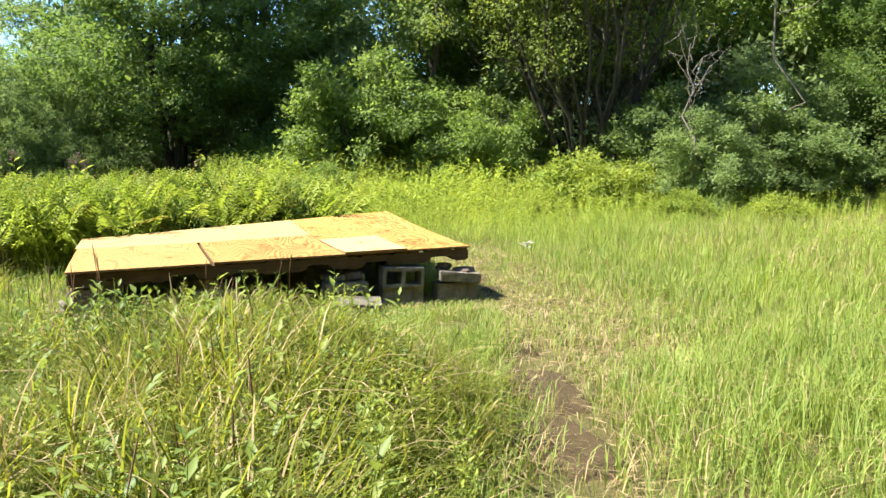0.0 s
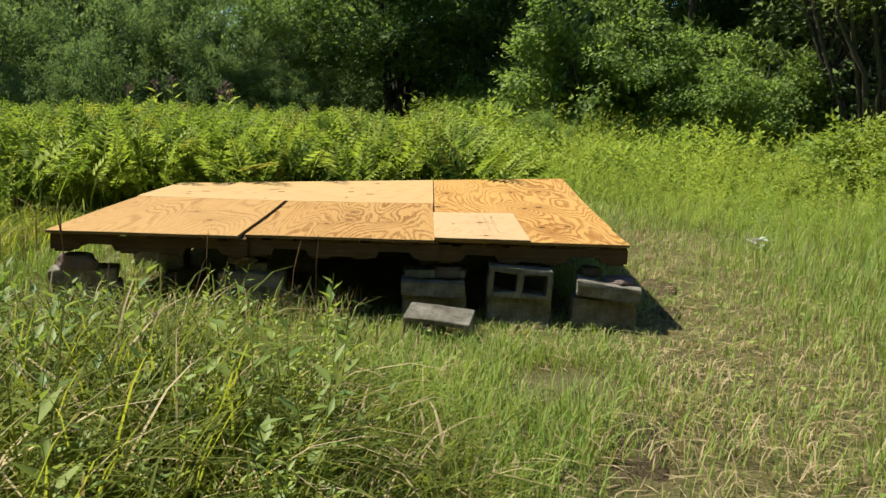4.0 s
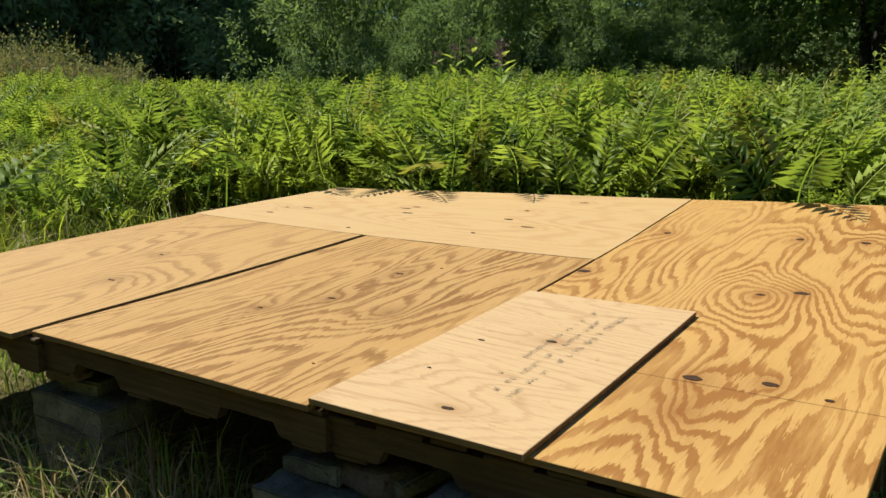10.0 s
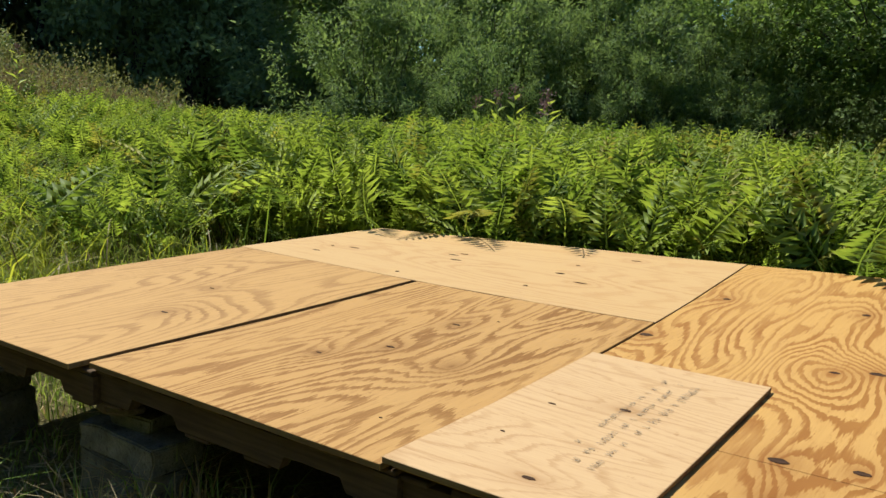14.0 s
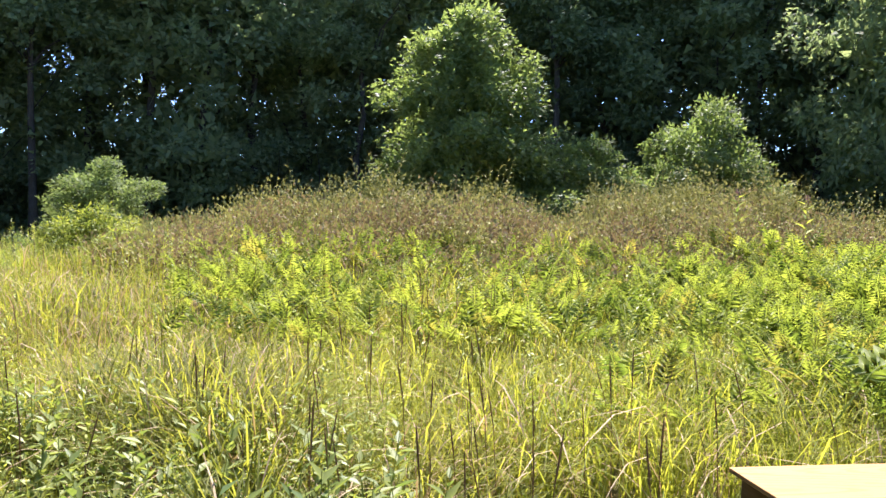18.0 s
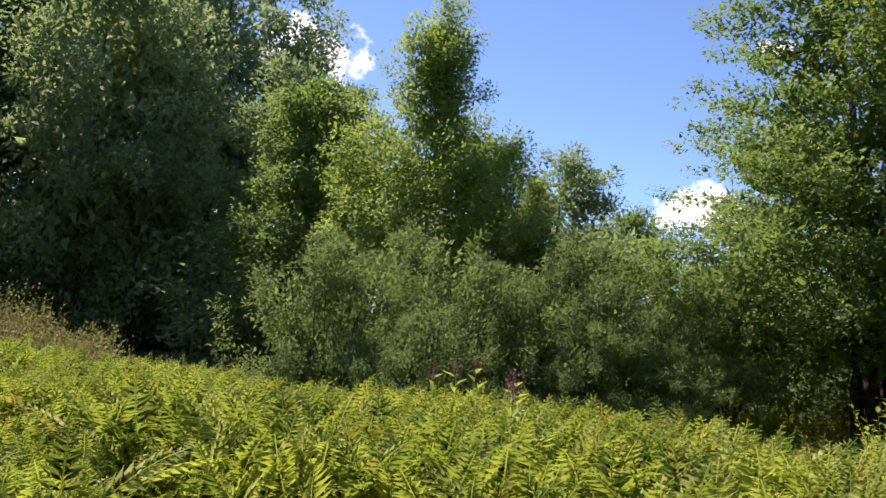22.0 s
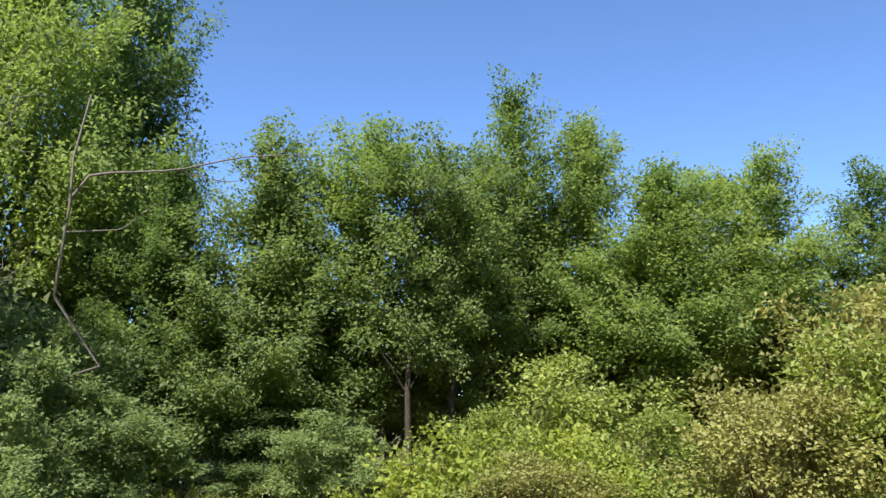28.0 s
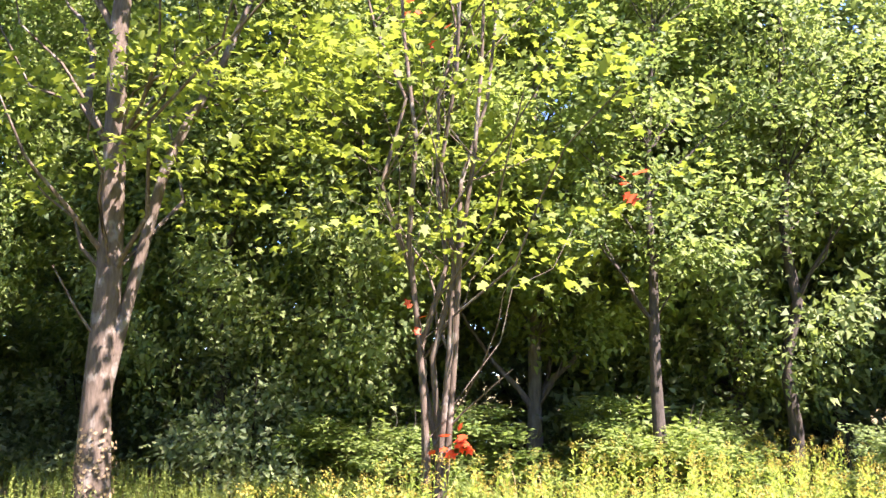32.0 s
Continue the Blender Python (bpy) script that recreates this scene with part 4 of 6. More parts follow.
def build_grass():
    rng = np.random.default_rng(11)
    # short grass round the deck and along the way walked
    x, y = field(27000, rng, 8.0, power=0.75)
    x, y, turn = tufts(rng, x, y, 7, 0.04)
    g = deck_gap(x, y)
    ok = (g > -0.3) & (g < 7) & ~(fern_zone(x, y) & (g > 0.6)) & ~(sedge_zone(x, y) & (from_walk(x, y) > 2.2))
    worn = 0.85 * np.exp(-((x - 0.6 - 0.1 * y) / 0.6) ** 2) * (y > -2.8) * (y < 3.5) + np.exp(-((x + 0.7 - 0.44 * (y + 3.3)) / 0.4) ** 2) * (y < -0.5) + 0.8 * np.exp(-np.clip(g, 0, 9) / 0.35) * (y < 0.3)
    bare = 1.3 * np.exp(-((x + 0.66 - 0.3 * (y + 3)) / 0.27) ** 2 - ((y + 3.1) / 1.3) ** 4) + 0.8 * np.exp(-((x - 0.48) / 0.25) ** 2 - ((y - 0.8) / 0.7) ** 2)
    ok &= rng.random(len(x)) > np.clip(0.36 * worn + 0.5 * bare, 0, 0.9)
    x, y, turn, g, worn = x[ok], y[ok], turn[ok], g[ok], worn[ok]
    n = len(x)
    h = (0.06 + 0.035 * np.clip(g, 0, 4) + 0.09 * blot(x, y, 2.1, 5)) * rng.uniform(0.5, 1.6, n) * (1 - 0.45 * np.clip(worn, 0, 1))
    dry = rng.random(n) < 0.07 + 0.3 * np.clip(worn, 0, 1)
    p = Pile()
    lay(p, x, y, turn, h, rng.uniform(0.004, 0.008, n), rng.uniform(0.2, 0.9, n) + dry * 0.6, dry)
    # dead straw lying flat
    x, y = field(21000, rng, 6.5, power=0.7)
    ok = (deck_gap(x, y) > -0.5) & ~fern_zone(x, y) & (rng.random(len(x)) > 0.25 * np.exp(-((x + 0.66 - 0.3 * (y + 3)) / 0.27) ** 2 - ((y + 3.1) / 1.3) ** 4))
    x, y = x[ok], y[ok]
    n = len(x)
    a, s, u = axes(np.stack([rng.normal(0, 1, n), rng.normal(0, 1, n), rng.uniform(-0.05, 0.25, n)], -1), np.tile([0, 0, 1.0], (n, 1)))
    thin = (np.array([(0, -0.018, 0), (0, 0.018, 0), (0.5, 0.022, 0.03), (1, 0, 0)]), [(0, 2, 1), (0, 3, 2)])
    scatter(p, *thin, np.stack([x, y, rise(x, y) + rng.uniform(0.004, 0.03, n)], -1), a, s, u, rng.uniform(0.04, 0.13, n), 1)
    # small broad leaves near the ground
    x, y = field(5000, rng, 8, power=0.8)
    ok = (np.abs(x + 0.4) > 0.7) & (deck_gap(x, y) > 0.1) & ~fern_zone(x, y)
    x, y = x[ok], y[ok]
    n = len(x)
    a, s, u = axes(np.stack([rng.normal(0, 1, n), rng.normal(0, 1, n), rng.uniform(0, 0.6, n)], -1), np.stack([rng.normal(0, 0.3, n), rng.normal(0, 0.3, n), np.ones(n)], -1))
    scatter(p, *LEAF, np.stack([x, y, rise(x, y) + rng.uniform(0.01, 0.12, n)], -1), a, s, u, rng.uniform(0.015, 0.045, n), 0)
    # straw tufts at the deck's front edge
    x, y, turn = tufts(rng, rng.uniform(-2.5, -1.75, 34), rng.uniform(-0.28, 0.2, 34), 16, 0.04)
    n = len(x)
    lay(p, x, y, turn, rng.uniform(0.1, 0.34, n), rng.uniform(0.004, 0.007, n), rng.uniform(0.3, 1.1, n), rng.random(n) < 0.65)
    ob = new("short_grass", p.mesh("short_grass", [M_LAWN, M_STRAW]))
    tagged(ob, "short trampled grass with dry straw round the deck", "grass", kind="stuff")
    # knee-high meadow grass
    x, y = field(11500, rng, 18, power=0.85)
    x, y, turn = tufts(rng, x, y, 9, 0.07)
    ok = (deck_gap(x, y) > np.where(x < -2.4, 0.25, 0.9)) & ~fern_zone(x, y) & ~sedge_zone(x, y) & (from_walk(x, y) > 0.5)
    ok &= ~((x > 0) & (x < 2.3 + 0.3 * np.sin(y)) & (y > -2.6) & (y < 6)) & ~((np.abs(x + 0.7 - 0.44 * (y + 3.3)) < 0.5) & (y < 0.3))
    x, y, turn = x[ok], y[ok], turn[ok]
    n = len(x)
    h = rng.uniform(0.16, 0.46, n) * (0.25 + 0.65 * blot(x, y, 0.8, 3.0) + 0.75 * blot(x, y, 3.1, 7.0)) * np.clip((from_walk(x, y) + 0.3) / 1.8, 0.4, 1)
    h = np.where((y < -5.5) & (x < 3.0), h * 1.5, h)
    dry = rng.random(n) < 0.05 + 0.2 * blot(x, y, 0.6, 1.0) ** 2 + 0.3 * ((x > 3.2) & (np.abs(y + 0.5) < 3.5))
    p = Pile()
    lay(p, x, y, turn, h * (0.85 + 0.2 * dry), rng.uniform(0.004, 0.009, n), rng.uniform(0.25, 1.25, n), dry)
    ob = new("meadow_grass", p.mesh("meadow_grass", [M_GRASS, M_STRAW]))
    tagged(ob, "knee-high yellow-green meadow grass", "grass", kind="stuff")
    # tall arching sedge
    x, y = field(16000, rng, 14, -1.8, -1.4, power=0.9)
    x, y, turn = tufts(rng, x, y, 12, 0.07)
    ok = sedge_zone(x, y) & ~fern_zone(x, y) & (from_walk(x, y) > 0.55) & (deck_gap(x, y) > 0.6)
    x, y, turn = x[ok], y[ok], turn[ok]
    n = len(x)
    near = np.clip((from_walk(x, y) - 0.3) / 1.3, 0.3, 1)
    h = rng.uniform(0.35, 0.9, n) * (0.55 + 0.75 * blot(x, y, 1.1, 6.0)) * near
    dry = rng.random(n) < np.where(y < -2.0, 0.2, 0.1)
    big = rng.random(n) < 0.12
    h = h * (1 + 0.3 * big)
    w = rng.uniform(0.005, 0.011, n) * (1 + 0.5 * big)
    bend = rng.uniform(0.2, 1.0, n) + 0.25 * big
    # sedge near the deck's front takes the copy with shade in its colour
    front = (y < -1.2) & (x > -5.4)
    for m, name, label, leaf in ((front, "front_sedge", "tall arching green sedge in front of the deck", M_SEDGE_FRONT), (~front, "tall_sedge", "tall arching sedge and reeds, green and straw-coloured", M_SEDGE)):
        p = Pile()
        bowed = m & (rng.random(n) < 0.5)
        m = m & ~bowed
        lay(p, x[m], y[m], turn[m], h[m] * (0.6 if leaf is M_SEDGE_FRONT else 0.75), w[m], bend[m], dry[m])
        low = np.stack([x, y, rise(x, y) - 0.01], -1)
        for q, slot in ((bowed & ~dry, 0), (bowed & dry, 1)):
            arching(p, low[q], h[q] * 0.85, w[q] * 0.8, bend[q] + 0.25, turn[q], slot)
        if leaf is M_SEDGE_FRONT:
            # big tussocks with bowed blades
            tx, ty = rng.uniform(-6.5, -1.1, 1800), rng.uniform(-6.2, -0.5, 1800)
            ok = (sedge_zone(tx, ty) | ((tx < -1.9) & (tx > -5) & (ty < -0.8) & (ty > -1.7))) & (from_walk(tx, ty) > 0.8) & (blot(tx, ty, 1.9, 3.0) + rng.uniform(-0.15, 0.15, 1800) > 0.46)
            tx, ty, tt = tufts(rng, tx[ok], ty[ok], 26, 0.04)
            k = len(tx)
            th = rng.uniform(0.5, 0.95, k) * np.where(ty > -1.8, 0.58, 1.0) * (0.65 + 0.5 * blot(tx, ty, 1.7, 9.0)) * np.clip((from_walk(tx, ty) - 0.2) / 1.2, 0.5, 1)
            tb, tw, td = rng.uniform(0.3, 1.15, k), rng.uniform(0.005, 0.011, k), rng.random(k) < 0.12
            pos = np.stack([tx, ty, rise(tx, ty) - 0.01], -1)
            for q, slot in ((~td, 0), (td, 1)):
                arching(p, pos[q], th[q], tw[q], tb[q], tt[q], slot)
        tagged(new(name, p.mesh(name, [leaf, M_STRAW])), label, "sedge", kind="stuff")
    # dark brown seed spikes, each a plant of its own
    kinds = []
    for k in range(6):
        p = Pile()
        lean = rng.normal(0, 0.035, 2)
        tube(p, [(0, 0, -0.02), (lean[0], lean[1], 0.75)], [0.003, 0.0026], 3)
        tube(p, [(lean[0] * (1 + q), lean[1] * (1 + q), 0.74 + 0.26 * q) for q in (0, 0.3, 0.75, 1)], [0.003, 0.0052, 0.0048, 0.0015], 5)
        kinds.append(p.mesh("seed_spike", [M_SPIKE]))
    x, y = field(1900, rng, 9, -4.2, -1.4)
    ok = (x < -1.7) & (y < 1.2) & (deck_gap(x, y) > 0.35) & (from_walk(x, y) > 1.35) & (rng.random(len(x)) < 1.2 * blot(x, y, 1.3, 8.0) - 0.25)
    for i, (a, c) in enumerate(list(zip(x[ok], y[ok]))[:210]):
        s = rng.uniform(0.5, 0.85)
        ob = new("seed_spike", kinds[i % 6])
        ob.matrix_basis = Matrix.LocRotScale((a, c, float(rise(np.array(a), np.array(c)))), Euler((0, 0, rng.uniform(0, 6.28))), (s, s, s))
        tagged(ob, "dark brown upright seed spike among the sedge", "seed spike", "seed spikes in the sedge")


def soil_patch(cx, cy, rx, ry, seed):
    """A worn patch of bare soil with a ragged outline, lying just proud of the ground."""
    ang = np.linspace(0, 2 * np.pi, 40, endpoint=False)
    edge = np.array([1 + 0.35 * noise.noise(Vector((math.cos(t) * 1.7, math.sin(t) * 1.7, seed))) + 0.12 * noise.noise(Vector((math.cos(t) * 6, math.sin(t) * 6, seed))) for t in ang])
    ring = np.linspace(0.02, 1, 12)
    x = cx + rx * ring[:, None] * edge[None] * np.cos(ang)[None]
    y = cy + ry * ring[:, None] * edge[None] * np.sin(ang)[None]
    clod = np.array([[noise.noise(Vector((p * 14, q * 14, seed))) for p, q in zip(u, v)] for u, v in zip(x, y)])
    z = 0.03 + 0.012 * clod - 0.045 * np.clip(ring[:, None] - 0.75, 0, 1) / 0.25
    k = len(ang)
    i = np.arange(11)[:, None] * k + np.arange(k)[None]
    j = np.arange(11)[:, None] * k + (np.arange(k)[None] + 1) % k
    t = np.concatenate([np.stack([i, j + k, j], -1).reshape(-1, 3), np.stack([i, i + k, j + k], -1).reshape(-1, 3), np.array([(0, n, n + 1) for n in range(1, k - 1)])])
    ob = new("bare_soil", raw_mesh("bare_soil", np.stack([x, y, z], -1).reshape(-1, 3), t, [M_SOIL], smooth=True))
    tagged(ob, "patch of bare brown soil worn into the grass", "soil", kind="structure")


soil_patch(-0.98, -3.85, 0.27, 0.5, 1.0)
soil_patch(-0.63, -2.85, 0.22, 0.5, 2.3)
soil_patch(-0.4, -1.85, 0.16, 0.42, 3.7)
soil_patch(0.5, 1.05, 0.13, 0.3, 5.0)
soil_patch(0.36, 0.32, 0.11, 0.17, 6.0)
soil_patch(-2.55, -0.75, 0.6, 0.3, 9.0)


def build_stubs():
    """Short cut reed stalks in front of the deck."""
    rng = np.random.default_rng(17)
    kinds = []
    for k in range(4):
        p = Pile()
        tube(p, [(0, 0, -0.02), (rng.normal(0, 0.012), rng.normal(0, 0.012), 0.06 + 0.03 * k)], [0.005, 0.004], 5)
        kinds.append(p.mesh("reed_stub", [M_SPIKE]))
    for i in range(130):
        ob = new("reed_stub", kinds[i % 4])
        ob.location = (rng.uniform(-3.3, -1.5), rng.uniform(-1.25, -0.12), 0)
        tagged(ob, "short brown cut reed stub in front of the deck", "reed stub", "cut reed stubs")


def frond_template(rng, pairs=9, arch=0.26):
    """A fern frond about 0.9 high in one connected piece: an upright stalk, then an arching triangular blade of narrow leaflets."""
    s = np.concatenate([[0, 0.35], np.linspace(0.6, 0.99, pairs), [1.0]])
    k = np.clip((s - 0.42) / 0.58, 0, 1)
    fx = 0.08 * s + arch * k ** 1.35
    fz = 0.9 * s - 0.42 * arch * k ** 2.2
    n = len(s)
    line = np.stack([fx, 0 * s, fz], -1)
    w = np.where(s < 0.45, 0.0045, 0.003)[:, None]
    side = np.array([[0, 1.0, 0]])
    v = [*(line + side * w), *(line - side * w)]
    t = []
    for i in range(n - 1):
        t += [(i, i + 1, i + 1 + n), (i, i + 1 + n, i + n)]
    tangent = unit(np.gradient(line, axis=0))
    for i in range(pairs):
        q = i / (pairs - 1)
        d, c = tangent[i + 2], line[i + 2]
        L = 0.14 * (0.7 + 0.3 * math.sin(min(1.0, q * 3 + 0.25) * math.pi / 2)) * (1 - q) ** 0.75 + 0.022
        for sd, base in ((1, i + 2), (-1, i + 2 + n)):
            al = unit(np.array([0.0, sd, 0.0]) + d * rng.uniform(0.45, 0.8) + np.array([0, 0, rng.uniform(-0.22, 0.12)]))
            a, si, up = (z[0] for z in axes(al[None], np.array([[-d[2], 0, d[0]]])))
            m = len(v)
            wide = rng.uniform(0.13, 0.18)
            v += [c + (a * 0.4 + si * wide + up * 0.05) * L, c + (a - up * rng.uniform(0.05, 0.22)) * L, c + (a * 0.4 - si * wide + up * 0.05) * L]
            t += [(base, m + 1, m), (base, m + 2, m + 1)]
    return np.array(v), np.array(t)


def build_ferns():
    rng = np.random.default_rng(21)
    fronds = [frond_template(rng, n, h) for n, h in ((9, 0.24), (9, 0.3), (9, 0.18), (9, 0.38))]
    # single plants at the bed's rim, frond by frond
    leaf = [raw_mesh("frond", v, t, [M_FERN]) for v, t in fronds]
    kinds = []
    for k in range(5):
        root = new("fern")
        tagged(root, "bright green waist-high fern at the rim of the bed", "fern", "ferns behind the deck")
        for i in range(15):
            th = 2.4 * i + rng.uniform(-0.4, 0.4)
            r = rng.uniform(0.02, 0.22)
            s = rng.uniform(0.5, 1.08)
            ob = part("frond", leaf[rng.integers(4)], root)
            ob.matrix_basis = Matrix.LocRotScale((r * math.cos(th), r * math.sin(th), -0.02), Euler((rng.normal(0, 0.13), rng.normal(0.04, 0.13), th)), (s, s, s))
        kinds.append(root)
    spots = []
    for i in range(1500):
        a, b = rng.uniform(-6.2, -0.3), rng.uniform(3.42, 4.8)
        if bool(fern_zone(np.array(a), np.array(b))) and all((a - c) ** 2 + (b - d) ** 2 > 0.04 for c, d in spots):
            spots.append((a, b))
    for i, (a, b) in enumerate(spots[:190]):
        s = rng.uniform(0.95, 1.25) * min(1.08, 0.62 + 0.55 * (b - 3.42))
        m = Matrix.LocRotScale((a, b, 0), Euler((0, 0, rng.uniform(0, 6.28))), (s, s, s * rng.uniform(0.9, 1.1)))
        if i < 5:
            kinds[i].matrix_basis = m
        else:
            root = kinds[i % 5]
            keep = root.matrix_basis.copy()
            root.matrix_basis = Matrix()
            copy_thing(root, m)
            root.matrix_basis = keep
    # the rest of the bed
    p = Pile()
    x = rng.uniform(-13, -0.2, 24000)
    y = rng.uniform(0.3, 8.5, 24000)
    ok = fern_zone(x, y) & ((y > 4.6) | (x < -6) | (rng.random(24000) < 0.5))
    x2, y2 = rng.uniform(-13, -4.6, 3200), rng.uniform(-4.5, 3, 3200)
    ok2 = (deck_gap(x2, y2) > 1.2) & (y2 > np.where(x2 > -7.5, 0.2, -3.2)) & (rng.random(3200) < 0.9 * blot(x2, y2, 0.8, 7.0) - 0.12)
    x3, y3 = rng.uniform(-12.2, -7.6, 2600), rng.uniform(-2.6, 5.0, 2600)
    ok3 = rng.random(2600) < 1.1 * blot(x3, y3, 1.3, 2.0) - 0.15
    x, y = np.concatenate([x[ok], x2[ok2], x3[ok3]]), np.concatenate([y[ok], y2[ok2], y3[ok3]])
    n = len(x)
    th = rng.uniform(0, 6.28, n)
    which = rng.integers(0, 4, n)
    size = rng.uniform(0.6, 1.15, n) * np.where((x < -5.0) & (y < 3.6), np.where(x < -7.6, 0.8, 0.75), np.where(x < -6.5, 1.0, 1.2))
    for k in range(4):
        m = which == k
        up = unit(np.stack([rng.normal(-0.05, 0.27, m.sum()), rng.normal(0, 0.27, m.sum()), np.ones(m.sum())], -1))
        d, sd, up = axes(np.stack([np.cos(th[m]), np.sin(th[m]), -np.cos(th[m]) * up[:, 0] - np.sin(th[m]) * up[:, 1]], -1), up)
        old = rng.random(int(m.sum())) < 0.08
        foot = np.stack([x[m], y[m], rise(x[m], y[m])], -1)
        for q, slot in ((~old, 0), (old, 1)):
            scatter(p, *fronds[k], foot[q], d[q], sd[q], up[q], size[m][q], slot)
    ob = new("fern_bed", p.mesh("fern_bed", [M_FERN, M_FERN_OLD]))
    tagged(ob, "dense bed of bright yellow-green ferns", "ferns", kind="stuff")


def weed_template(rng, leaves=16, leaf=0.16, fuzz=0):
    """An upright leafy stem one metre tall; fuzz adds a plume of tiny flowers."""
    p = Pile()
    lean = rng.normal(0, 0.12, 2)
    tube(p, [(0, 0, 0), (lean[0] * 0.4, lean[1] * 0.4, 0.5), (lean[0], lean[1], 1)], [0.006, 0.005, 0.002], 3)
    for i in range(leaves):
        u = 0.18 + 0.8 * i / leaves
        th = i * 2.4 + rng.uniform(-0.3, 0.3)
        d = np.array([[math.cos(th), math.sin(th), rng.uniform(0.2, 1.3)]])
        a, s, up = axes(d, np.array([[0, 0, 1.0]]))
        scatter(p, *BLADE, np.array([[lean[0] * u, lean[1] * u, u]]), a, s, up, np.array([leaf * rng.uniform(0.45, 1.35) * (1.15 - 0.6 * u)]))
    if fuzz:
        for i in range(fuzz):
            th = rng.uniform(0, 6.28)
            r = rng.uniform(0, 0.07)
            c = np.array([[lean[0] + r * math.cos(th), lean[1] + r * math.sin(th), 0.97 + rng.uniform(-0.04, 0.06)]])
            a, s, up = axes(rng.normal(0, 1, (1, 3)), rng.normal(0, 1, (1, 3)))
            scatter(p, *LEAF, c, a, s, up, np.array([0.021]), 1)
    return np.concatenate(p.v), np.concatenate(p.t), np.concatenate(p.m)


def spread_weeds(name, label, category, x, y, h, templates, mats, rng, wide=1.0):
    p = Pile()
    which = rng.integers(0, len(templates), len(x))
    th = rng.uniform(0, 6.28, len(x))
    for k, (v, t, m) in enumerate(templates):
        q = which == k
        d = np.stack([np.cos(th[q]), np.sin(th[q]), 0 * th[q]], -1)
        sd = np.stack([-np.sin(th[q]), np.cos(th[q]), 0 * th[q]], -1)
        up = np.tile([0, 0, 1.0], (q.sum(), 1))
        hh = h[q]
        n0 = len(p.m)
        scatter(p, v, t, np.stack([x[q], y[q], rise(x[q], y[q]) - 0.01], -1), d, sd, up, np.stack([hh * wide, hh * wide, hh], -1))
        p.m[n0] = np.tile(m, int(q.sum()))
    ob = new(name, p.mesh(name, mats))
    tagged(ob, label, category, kind="stuff")


